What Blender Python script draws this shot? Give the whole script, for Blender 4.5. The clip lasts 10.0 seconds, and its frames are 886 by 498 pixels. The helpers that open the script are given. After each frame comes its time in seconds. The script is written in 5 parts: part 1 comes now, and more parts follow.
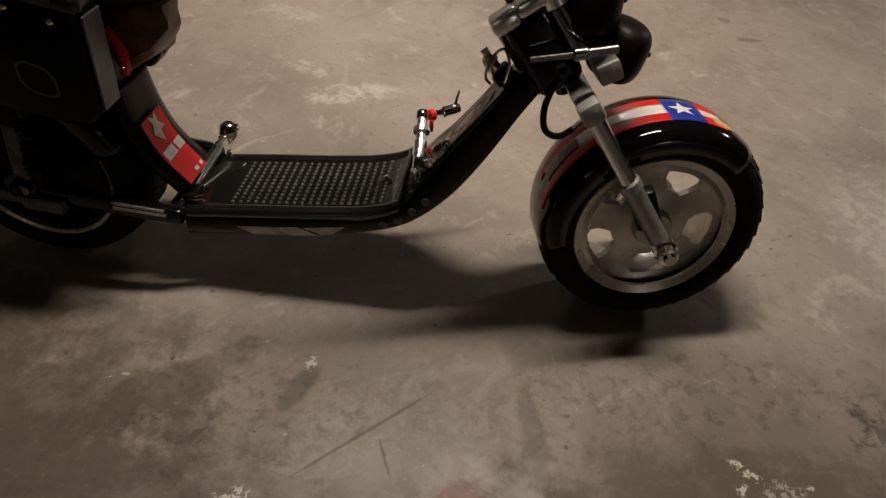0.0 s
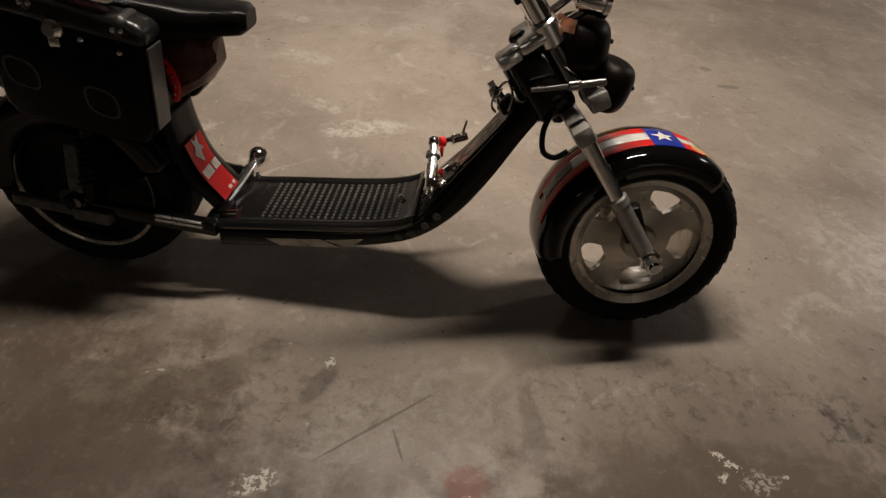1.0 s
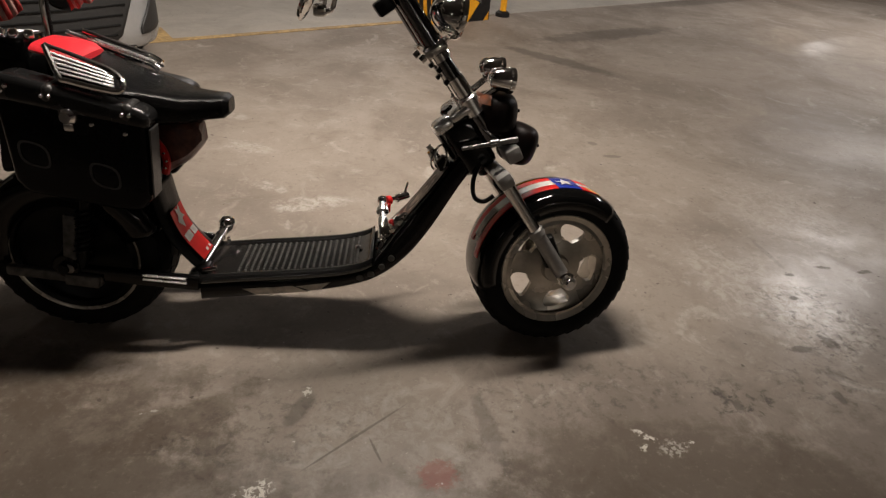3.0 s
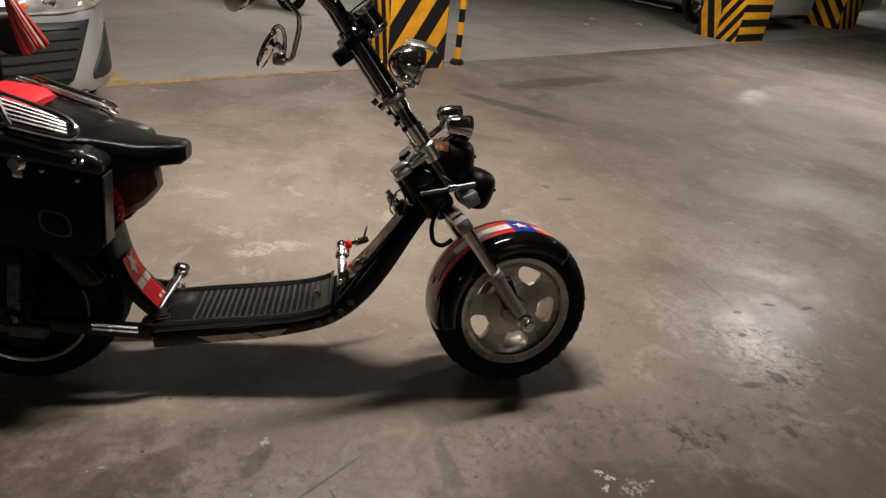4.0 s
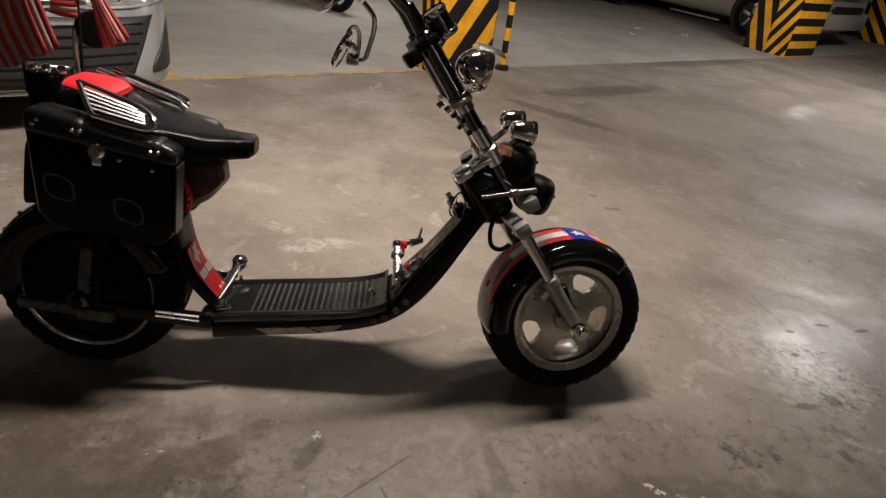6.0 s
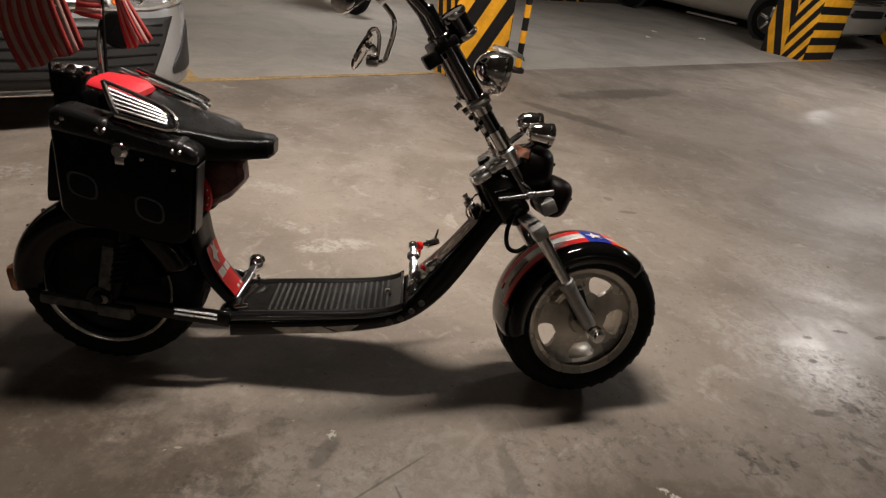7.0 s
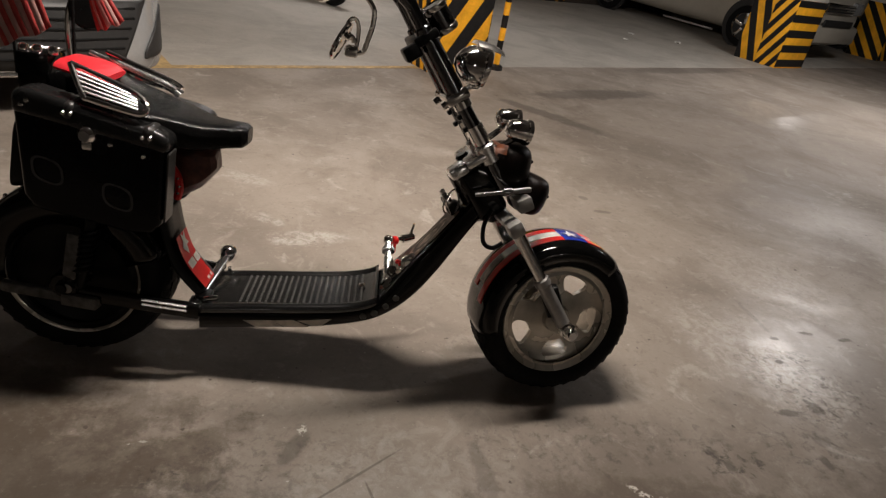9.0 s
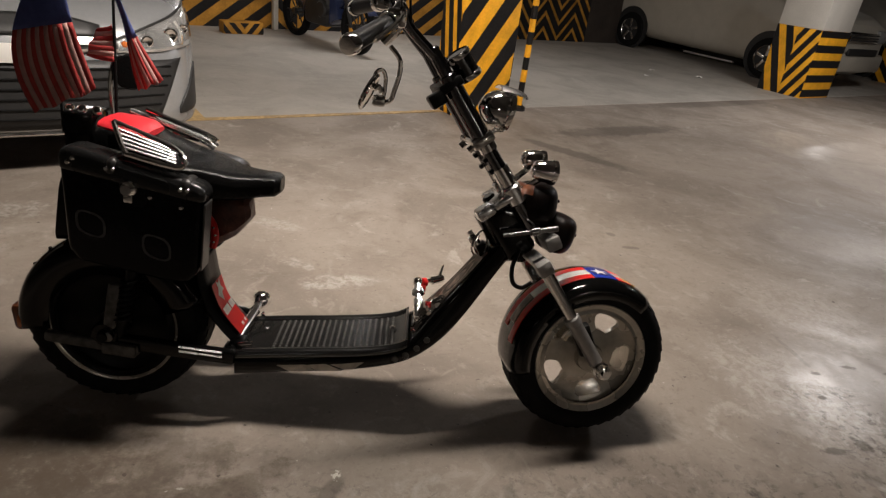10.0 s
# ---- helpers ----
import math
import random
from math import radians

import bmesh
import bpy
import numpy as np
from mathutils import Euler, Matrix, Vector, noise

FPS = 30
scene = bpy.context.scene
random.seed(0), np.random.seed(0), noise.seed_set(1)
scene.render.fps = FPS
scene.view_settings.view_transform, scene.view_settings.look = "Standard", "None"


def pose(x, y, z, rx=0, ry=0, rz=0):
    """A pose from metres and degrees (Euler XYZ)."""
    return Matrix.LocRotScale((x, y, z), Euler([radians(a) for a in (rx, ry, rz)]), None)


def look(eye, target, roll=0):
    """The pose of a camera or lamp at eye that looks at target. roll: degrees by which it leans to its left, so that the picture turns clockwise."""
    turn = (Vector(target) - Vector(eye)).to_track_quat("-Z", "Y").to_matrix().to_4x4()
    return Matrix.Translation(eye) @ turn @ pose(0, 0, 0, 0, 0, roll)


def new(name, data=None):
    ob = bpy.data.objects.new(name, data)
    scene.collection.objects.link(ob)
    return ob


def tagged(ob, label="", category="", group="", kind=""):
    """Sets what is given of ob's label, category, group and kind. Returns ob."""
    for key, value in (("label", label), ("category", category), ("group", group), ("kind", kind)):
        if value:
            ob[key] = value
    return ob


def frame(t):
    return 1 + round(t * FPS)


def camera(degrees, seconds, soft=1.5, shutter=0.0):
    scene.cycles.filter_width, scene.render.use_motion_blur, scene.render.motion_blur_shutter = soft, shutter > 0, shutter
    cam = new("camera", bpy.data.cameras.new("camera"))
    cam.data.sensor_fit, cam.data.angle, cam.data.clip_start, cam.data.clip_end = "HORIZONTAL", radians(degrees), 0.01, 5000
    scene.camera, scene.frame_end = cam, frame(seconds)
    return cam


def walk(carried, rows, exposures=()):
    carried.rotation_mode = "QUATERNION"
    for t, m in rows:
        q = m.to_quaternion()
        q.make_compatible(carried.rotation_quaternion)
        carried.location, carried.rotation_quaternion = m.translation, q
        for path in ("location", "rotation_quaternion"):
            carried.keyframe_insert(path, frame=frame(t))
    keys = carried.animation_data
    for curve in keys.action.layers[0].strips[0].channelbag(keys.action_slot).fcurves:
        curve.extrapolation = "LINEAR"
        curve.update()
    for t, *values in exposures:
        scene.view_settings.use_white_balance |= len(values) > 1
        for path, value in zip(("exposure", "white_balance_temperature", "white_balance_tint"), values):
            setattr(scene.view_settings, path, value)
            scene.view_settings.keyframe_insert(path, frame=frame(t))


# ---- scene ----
cam = camera(70.6, 10.0, soft=1.3)
PATH = [
    (0, (-0.43, -0.976, 1.112), (-0.403, 0.391, -0.347), 4.2),
    (0.5, (-0.441, -1.039, 1.127), (-0.382, 0.372, -0.29), 5.3),
    (1, (-0.458, -1.135, 1.154), (-0.424, 0.342, -0.195), 4.9),
    (1.5, (-0.47, -1.299, 1.19), (-0.516, 0.237, -0.089), 1.5),
    (2, (-0.535, -1.412, 1.208), (-0.441, 0.214, 0.046), 2.0),
    (3.3, (-0.557, -1.449, 1.21), (-0.246, 0.217, 0.148), 6.0),
    (3.5, (-0.558, -1.452, 1.215), (-0.228, 0.23, 0.184), 6.0),
    (4, (-0.564, -1.451, 1.219), (-0.143, 0.252, 0.258), 7.0),
    (4.5, (-0.572, -1.448, 1.217), (-0.157, 0.251, 0.248), 7.0),
    (5, (-0.587, -1.442, 1.214), (-0.185, 0.256, 0.237), 7.6),
    (5.5, (-0.618, -1.444, 1.212), (-0.249, 0.269, 0.248), 8.0),
    (7, (-0.651, -1.451, 1.209), (-0.358, 0.28, 0.251), 8.1),
    (7.5, (-0.646, -1.453, 1.208), (-0.317, 0.278, 0.261), 8.8),
    (8, (-0.647, -1.45, 1.204), (-0.277, 0.267, 0.249), 10.0),
    (8.5, (-0.649, -1.444, 1.199), (-0.263, 0.268, 0.241), 10.7),
    (9, (-0.653, -1.441, 1.201), (-0.278, 0.274, 0.244), 10.6),
    (9.5, (-0.651, -1.445, 1.201), (-0.279, 0.277, 0.255), 10.3),
    (10, (-0.661, -1.451, 1.211), (-0.38, 0.333, 0.353), 7.6),
]
EXPOSURES = [(0, 0.18, 6600, 14), (1, 0.22, 6600, 14), (2, 0.36, 6600, 14), (3.5, 0.42, 6250, 14), (10, 0.44, 6250, 14)]
walk(cam, [(t, look(eye, target, roll)) for t, eye, target, roll in PATH], EXPOSURES)

# ---- light ----
world = bpy.data.worlds.new("world")
scene.world = world
world.use_nodes = True
world.node_tree.nodes["Background"].inputs[0].default_value = (0.9, 0.8, 0.7, 1)
world.node_tree.nodes["Background"].inputs[1].default_value = 0.0


def tube_lamp(name, loc, length, width, angle, tilt, power, colour):
    """The glowing tube of a ceiling fitting."""
    data = bpy.data.lights.new(name, "AREA")
    data.shape, data.size, data.size_y = "RECTANGLE", length, width
    data.energy, data.color = power, colour
    ob = new(name, data)
    ob.matrix_world = pose(*loc, 0, 0, angle) @ pose(0, 0, 0, tilt)
    return ob


BAY_TURN = 27.8
WARM, COOL = (1.0, 0.89, 0.75), (1.0, 0.95, 0.88)
CEIL = 2.62
# the fitting over the scooter, canted towards the bays, then those down the hall: place, turn, cant, watts, tint, length
TUBES = [
    ((-0.38, 0.44, CEIL - 0.09), 10, 42, 122, WARM, 1.1),
    ((4.6, 3.6, CEIL - 0.09), 28, 0, 80, COOL, 1.15),
    ((11.0, 13.4, CEIL - 0.09), 28, 0, 50, COOL, 1.15),
    ((-0.5, 6.2, CEIL - 0.09), 28, 0, 30, COOL, 1.15),
    ((-3.0, -6.2, CEIL - 0.09), 28, 0, 8, WARM, 1.15),
    ((2.6, -6.4, CEIL - 0.09), 28, 0, 16, WARM, 1.15),
]
for place, turn, cant, watts, tint, length in TUBES:
    tube_lamp("tube_light", place, length, 0.16 if length < 1.15 else 0.05, turn, cant, watts, tint)


# ---- materials ----
def mat(name, colour, rough=0.5, metal=0.0, grain=0.0, grain_size=60.0, stain=0.0, stain_size=6.0, bump=0.0, bump_size=200.0, coat=0.0, emit=0.0, random_tone=0.0, rough_var=0.0, spec=0.5):
    m = bpy.data.materials.new(name)
    m.use_nodes = True
    n, l = m.node_tree.nodes, m.node_tree.links
    p = n["Principled BSDF"]
    p.inputs["Base Color"].default_value = (*colour, 1)
    p.inputs["Roughness"].default_value = rough
    p.inputs["Metallic"].default_value = metal
    p.inputs["Coat Weight"].default_value = coat
    p.inputs["Coat Roughness"].default_value = 0.05
    p.inputs["Specular IOR Level"].default_value = spec
    if emit:
        p.inputs["Emission Color"].default_value = (*colour, 1)
        p.inputs["Emission Strength"].default_value = emit
    co = n.new("ShaderNodeTexCoord").outputs["Object"]

    def noise_tex(size, detail=4):
        t = n.new("ShaderNodeTexNoise")
        t.inputs["Scale"].default_value, t.inputs["Detail"].default_value = size, detail
        l.new(co, t.inputs["Vector"])
        return t.outputs["Fac"]

    tone = None
    for amount, size in ((grain, grain_size), (stain, stain_size)):
        if amount:
            r = n.new("ShaderNodeMapRange")
            r.inputs["From Min"].default_value, r.inputs["From Max"].default_value = 0.3, 0.7
            r.inputs["To Min"].default_value, r.inputs["To Max"].default_value = 1 - amount, 1 + amount
            l.new(noise_tex(size), r.inputs["Value"])
            if tone is None:
                tone = r.outputs[0]
            else:
                k = n.new("ShaderNodeMath")
                k.operation = "MULTIPLY"
                l.new(tone, k.inputs[0]), l.new(r.outputs[0], k.inputs[1])
                tone = k.outputs[0]
    if random_tone:
        info = n.new("ShaderNodeObjectInfo")
        r = n.new("ShaderNodeMapRange")
        r.inputs["To Min"].default_value, r.inputs["To Max"].default_value = 1 - random_tone, 1 + random_tone
        l.new(info.outputs["Random"], r.inputs["Value"])
        if tone is None:
            tone = r.outputs[0]
        else:
            k = n.new("ShaderNodeMath")
            k.operation = "MULTIPLY"
            l.new(tone, k.inputs[0]), l.new(r.outputs[0], k.inputs[1])
            tone = k.outputs[0]
    if tone is not None:
        v = n.new("ShaderNodeVectorMath")
        v.operation = "SCALE"
        v.inputs[0].default_value = colour
        l.new(tone, v.inputs["Scale"])
        l.new(v.outputs[0], p.inputs["Base Color"])
    if rough_var:
        r = n.new("ShaderNodeMapRange")
        r.inputs["From Min"].default_value, r.inputs["From Max"].default_value = 0.3, 0.7
        r.inputs["To Min"].default_value, r.inputs["To Max"].default_value = max(0.02, rough - rough_var), min(1, rough + rough_var)
        l.new(noise_tex(9.0), r.inputs["Value"])
        l.new(r.outputs[0], p.inputs["Roughness"])
    if bump:
        b = n.new("ShaderNodeBump")
        b.inputs["Strength"].default_value, b.inputs["Distance"].default_value = bump, 0.002
        l.new(noise_tex(bump_size, 3), b.inputs["Height"])
        l.new(b.outputs[0], p.inputs["Normal"])
    return m


def concrete(name, base, dark, pale, gloss, marks=(), worn=()):
    """A worn, sealed concrete floor: cloudy tone, tyre grime, pale scuffs, fine pits."""
    m = bpy.data.materials.new(name)
    m.use_nodes = True
    n, l = m.node_tree.nodes, m.node_tree.links
    p = n["Principled BSDF"]
    co = n.new("ShaderNodeTexCoord").outputs["Object"]

    def tex(size, detail, lo, hi, rough=0.6, warp=0.0):
        t = n.new("ShaderNodeTexNoise")
        t.inputs["Scale"].default_value, t.inputs["Detail"].default_value = size, detail
        t.inputs["Roughness"].default_value, t.inputs["Distortion"].default_value = rough, warp
        l.new(co, t.inputs["Vector"])
        r = n.new("ShaderNodeMapRange")
        r.interpolation_type = "SMOOTHSTEP"
        r.inputs["From Min"].default_value, r.inputs["From Max"].default_value = lo, hi
        l.new(t.outputs["Fac"], r.inputs["Value"])
        return r.outputs[0]

    def blend(a, b, f, amount=1.0):
        k = n.new("ShaderNodeMath")
        k.operation = "MULTIPLY"
        l.new(f, k.inputs[0])
        k.inputs[1].default_value = amount
        x = n.new("ShaderNodeMix")
        x.data_type = "RGBA"
        l.new(k.outputs[0], x.inputs["Factor"])
        for socket, value in (("A", a), ("B", b)):
            target = [i for i in x.inputs if i.name == socket and i.type == "RGBA"][0]
            if isinstance(value, tuple):
                target.default_value = (*value, 1)
            else:
                l.new(value, target)
        return [o for o in x.outputs if o.type == "RGBA"][0]

    cloud = tex(1.3, 6, 0.35, 0.68, 0.62, 0.6)
    c = blend(base, dark, cloud, 0.75)
    c = blend(c, dark, tex(4.5, 8, 0.52, 0.72, 0.7, 0.3), 0.45)
    scuff = tex(3.1, 9, 0.60, 0.69, 0.66, 1.2)
    c = blend(c, pale, scuff, 0.5)
    c = blend(c, pale, tex(8.5, 10, 0.53, 0.66, 0.7, 0.9), 0.26)
    c = blend(c, dark, tex(13, 10, 0.53, 0.68, 0.72, 0.5), 0.42)
    c = blend(c, dark, tex(38, 5, 0.56, 0.72), 0.5)
    c = blend(c, pale, tex(95, 3, 0.66, 0.76), 0.55)
    c = blend(c, pale, tex(42, 2, 0.735, 0.765), 0.9)
    c = blend(c, (0.07, 0.058, 0.048), tex(34, 2, 0.725, 0.755, 0.5), 0.75)

    def rag_noise(size):
        t = n.new("ShaderNodeTexNoise")
        t.inputs["Scale"].default_value, t.inputs["Detail"].default_value, t.inputs["Roughness"].default_value = size, 9, 0.72
        l.new(co, t.inputs["Vector"])
        return t.outputs["Fac"]

    rags = [(0.02, rag_noise(150)), (0.06, rag_noise(60)), (0.12, rag_noise(26)), (9, rag_noise(12))]
    patchy = tex(26, 9, 0.40, 0.62, 0.75, 0.8)
    crumbs = tex(85, 5, 0.50, 0.53, 0.62, 0.6)
    flecks = tex(30, 8, 0.49, 0.64, 0.72, 0.4)
    # marks carry stains, chips and, in two tints, painted floor shade
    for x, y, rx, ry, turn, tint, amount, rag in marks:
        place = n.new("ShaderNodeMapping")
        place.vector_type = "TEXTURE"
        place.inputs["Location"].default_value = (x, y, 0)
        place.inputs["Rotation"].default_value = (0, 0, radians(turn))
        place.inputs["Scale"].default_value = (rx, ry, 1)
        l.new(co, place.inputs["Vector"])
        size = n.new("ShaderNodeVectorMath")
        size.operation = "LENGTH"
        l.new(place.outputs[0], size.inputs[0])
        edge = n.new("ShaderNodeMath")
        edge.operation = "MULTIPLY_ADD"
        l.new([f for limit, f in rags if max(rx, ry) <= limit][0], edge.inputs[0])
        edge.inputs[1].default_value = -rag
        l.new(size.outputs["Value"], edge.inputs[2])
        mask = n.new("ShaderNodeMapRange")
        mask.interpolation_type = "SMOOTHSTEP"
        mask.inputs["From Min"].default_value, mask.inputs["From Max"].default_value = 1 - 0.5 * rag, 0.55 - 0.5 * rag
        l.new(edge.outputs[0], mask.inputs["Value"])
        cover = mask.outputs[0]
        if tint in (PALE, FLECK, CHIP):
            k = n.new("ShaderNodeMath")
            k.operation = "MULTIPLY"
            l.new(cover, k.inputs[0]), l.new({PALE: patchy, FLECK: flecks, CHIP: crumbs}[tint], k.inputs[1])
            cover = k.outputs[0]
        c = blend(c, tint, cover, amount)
    c = blend(c, pale, tex(46, 7, 0.54, 0.74, 0.7), 0.22)
    c = blend(c, dark, tex(70, 6, 0.54, 0.72, 0.7), 0.35)
    l.new(c, p.inputs["Base Color"])
    # stretches that tyres have rubbed smooth shine more
    shine = None
    for x, y, rx, ry, turn, amount in worn:
        place = n.new("ShaderNodeMapping")
        place.vector_type = "TEXTURE"
        place.inputs["Location"].default_value = (x, y, 0)
        place.inputs["Rotation"].default_value = (0, 0, radians(turn))
        place.inputs["Scale"].default_value = (rx, ry, 1)
        l.new(co, place.inputs["Vector"])
        size = n.new("ShaderNodeVectorMath")
        size.operation = "LENGTH"
        l.new(place.outputs[0], size.inputs[0])
        edge = n.new("ShaderNodeMath")
        edge.operation = "MULTIPLY_ADD"
        l.new(rags[3][1], edge.inputs[0])
        edge.inputs[1].default_value = 1.2
        l.new(size.outputs["Value"], edge.inputs[2])
        mask = n.new("ShaderNodeMapRange")
        mask.interpolation_type = "SMOOTHSTEP"
        mask.inputs["From Min"].default_value, mask.inputs["From Max"].default_value = 1.7, 0.6
        mask.inputs["To Max"].default_value = amount
        l.new(edge.outputs[0], mask.inputs["Value"])
        if shine is None:
            shine = mask.outputs[0]
        else:
            k = n.new("ShaderNodeMath")
            k.operation = "MAXIMUM"
            l.new(shine, k.inputs[0]), l.new(mask.outputs[0], k.inputs[1])
            shine = k.outputs[0]
    # grime dulls the shine where it lies
    if shine is not None:
        k = n.new("ShaderNodeMapRange")
        k.inputs["From Min"].default_value, k.inputs["From Max"].default_value = 0.09, 0.17
        l.new(c, k.inputs["Value"])
        g = n.new("ShaderNodeMath")
        g.operation = "MULTIPLY"
        l.new(shine, g.inputs[0]), l.new(k.outputs[0], g.inputs[1])
        shine = g.outputs[0]
    r = n.new("ShaderNodeMapRange")
    r.inputs["To Min"].default_value, r.inputs["To Max"].default_value = gloss, gloss + 0.18
    l.new(cloud, r.inputs["Value"])
    rough = r.outputs[0]
    p.inputs["Specular IOR Level"].default_value = 0.22
    if shine is not None:
        k = n.new("ShaderNodeMath")
        k.operation = "MULTIPLY_ADD"
        l.new(shine, k.inputs[0])
        k.inputs[1].default_value = -0.24
        l.new(rough, k.inputs[2])
        rough = k.outputs[0]
        k = n.new("ShaderNodeMath")
        k.operation = "MULTIPLY_ADD"
        l.new(shine, k.inputs[0])
        k.inputs[1].default_value, k.inputs[2].default_value = 0.36, 0.22
        l.new(k.outputs[0], p.inputs["Specular IOR Level"])
    l.new(rough, p.inputs["Roughness"])
    b = n.new("ShaderNodeBump")
    b.inputs["Strength"].default_value, b.inputs["Distance"].default_value = 0.3, 0.0012
    t = n.new("ShaderNodeTexNoise")
    t.inputs["Scale"].default_value, t.inputs["Detail"].default_value = 60, 6
    l.new(co, t.inputs["Vector"])
    l.new(t.outputs["Fac"], b.inputs["Height"])
    l.new(b.outputs[0], p.inputs["Normal"])
    return m


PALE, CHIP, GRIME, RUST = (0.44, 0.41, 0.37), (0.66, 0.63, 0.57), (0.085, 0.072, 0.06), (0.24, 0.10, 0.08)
# after FLECK: brown stain mixed with shade, then a tint for shade alone
FLECK, STAIN_SHADE, SHADE_TINT = (0.055, 0.048, 0.040), (0.105, 0.080, 0.058), (0.050, 0.039, 0.029)
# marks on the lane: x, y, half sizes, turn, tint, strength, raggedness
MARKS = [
    # shadow beside the scooter's rear, painted into the floor colour
    (-1.62, -0.46, 0.62, 0.34, 8, SHADE_TINT, 0.4, 1.8), (-1.15, -0.62, 0.55, 0.26, 14, SHADE_TINT, 0.35, 2.0), (-1.25, -0.22, 0.40, 0.16, 0, SHADE_TINT, 0.3, 2.0),
    (-0.72, 0.71, 0.20, 0.07, 10, PALE, 0.8, 1.6), (-0.88, 0.84, 0.09, 0.04, -30, PALE, 0.6, 1.6), (-1.02, 1.22, 0.15, 0.07, -25, PALE, 0.6, 1.6),
    (-1.14, 1.58, 0.12, 0.05, -20, PALE, 0.5, 1.6), (-2.12, 1.18, 0.20, 0.12, 0, PALE, 0.6, 1.8), (-0.39, 2.6, 0.30, 0.1, 10, PALE, 0.3, 1.6),
    (0.80, 0.20, 0.22, 0.30, 20, PALE, 0.55, 2.2), (0.95, -0.02, 0.20, 0.24, 0, PALE, 0.6, 2.2), (1.25, 0.70, 0.30, 0.35, 10, PALE, 0.4, 2.2),
    (-0.55, -0.40, 0.22, 0.12, 40, PALE, 0.35, 1.8), (-0.30, -0.42, 0.2, 0.15, 20, PALE, 0.25, 2.0),
    # brown floor stains, enlarged and deepened to paint in shade on the near lane
    (-1.35, -0.50, 0.62, 0.36, 10, STAIN_SHADE, 0.6, 1.8), (-0.5, -0.80, 0.9, 0.3, 4, STAIN_SHADE, 0.5, 1.6), (-0.95, -0.36, 0.22, 0.07, 35, STAIN_SHADE, 0.6, 1.8), (-1.5, -0.2, 0.4, 0.2, 0, STAIN_SHADE, 0.5, 1.6), (0.25, -0.62, 0.6, 0.26, -8, STAIN_SHADE, 0.6, 1.6), (0.85, -0.62, 0.6, 0.28, 10, STAIN_SHADE, 0.4, 1.6), (1.7, -0.3, 0.4, 0.2, 30, STAIN_SHADE, 0.25, 1.6),
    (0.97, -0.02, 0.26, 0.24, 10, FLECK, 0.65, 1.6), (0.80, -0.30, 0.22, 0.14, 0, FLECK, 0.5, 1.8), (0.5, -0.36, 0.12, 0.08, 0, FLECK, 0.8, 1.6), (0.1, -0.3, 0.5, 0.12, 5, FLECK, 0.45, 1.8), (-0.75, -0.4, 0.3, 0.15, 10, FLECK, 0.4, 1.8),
    (0.809, -0.157, 0.053, 0.020, 2, GRIME, 0.7, 1.6), (0.923, -0.130, 0.032, 0.039, 2, GRIME, 0.7, 1.8), (0.798, -0.355, 0.019, 0.034, 0, GRIME, 0.65, 1.4), (0.846, -0.271, 0.041, 0.029, 1, GRIME, 0.4, 2),
    (0.452, -0.324, 0.021, 0.029, 1, GRIME, 0.6, 2), (0.480, -0.371, 0.021, 0.028, 0, GRIME, 0.6, 1.8), (0.944, 0.097, 0.022, 0.014, 3, GRIME, 0.8, 1), (1.014, 0.234, 0.023, 0.012, 4, GRIME, 0.7, 1),
    (1.008, 0.379, 0.015, 0.137, 5, GRIME, 0.3, 1.2),
    (0.64, 1.37, 0.03, 0.03, 0, GRIME, 0.5, 1.4), (1.33, 0.25, 0.04, 0.015, 10, GRIME, 0.6, 1.6), (1.18, 0.28, 0.04, 0.012, -10, GRIME, 0.6, 1.6),
    (0.86, 2.8, 0.55, 0.10, -42, GRIME, 0.6, 1.2), (1.5, 3.6, 0.9, 0.16, 25, GRIME, 0.6, 1.4), (0.69, 1.22, 0.06, 0.02, 0, GRIME, 0.5, 1.4), (0.2, 1.9, 0.3, 0.08, 0, GRIME, 0.2, 1.6), (3.2, 5.3, 1.4, 0.16, 28, GRIME, 0.5, 1.2),
    (-0.685, -0.335, 0.028, 0.075, -28, GRIME, 0.55, 0.8), (-0.98, -0.42, 0.06, 0.05, 0, FLECK, 0.6, 2.0), (-0.22, -0.42, 0.03, 0.16, 8, GRIME, 0.35, 2.0),
    (-0.545, -0.425, 0.19, 0.0045, 37, GRIME, 0.6, 0.8), (-0.50, -0.47, 0.004, 0.05, 20, GRIME, 0.6, 0.8),
    (-0.36, -0.545, 0.055, 0.05, 0, RUST, 0.75, 1.6), (-0.36, -0.57, 0.012, 0.004, 10, CHIP, 0.5, 0.6),
    (-0.765, -0.566, 0.055, 0.028, 25, CHIP, 1.0, 1.2), (-0.668, -0.275, 0.014, 0.026, -10, CHIP, 0.8, 1.2), (-0.69, -0.437, 0.006, 0.005, 0, CHIP, 1.0, 0.3),
    (0.170, -0.455, 0.035, 0.014, -35, CHIP, 0.95, 1.2), (0.195, -0.475, 0.016, 0.012, -20, CHIP, 0.95, 1.2), (0.160, -0.495, 0.018, 0.013, 30, CHIP, 0.95, 1.2), (0.235, -0.500, 0.05, 0.03, 20, CHIP, 0.5, 1.6), (0.29, -0.485, 0.010, 0.006, 0, CHIP, 0.9, 1.2),
    (0.14, -0.02, 0.006, 0.005, 0, CHIP, 0.9, 0.3), (0.30, 0.42, 0.008, 0.005, 0, CHIP, 0.7, 0.3), (-1.06, -0.33, 0.008, 0.006, 0, CHIP, 0.8, 0.4), (-1.03, -0.325, 0.012, 0.005, 0, CHIP, 0.5, 1.0),
]
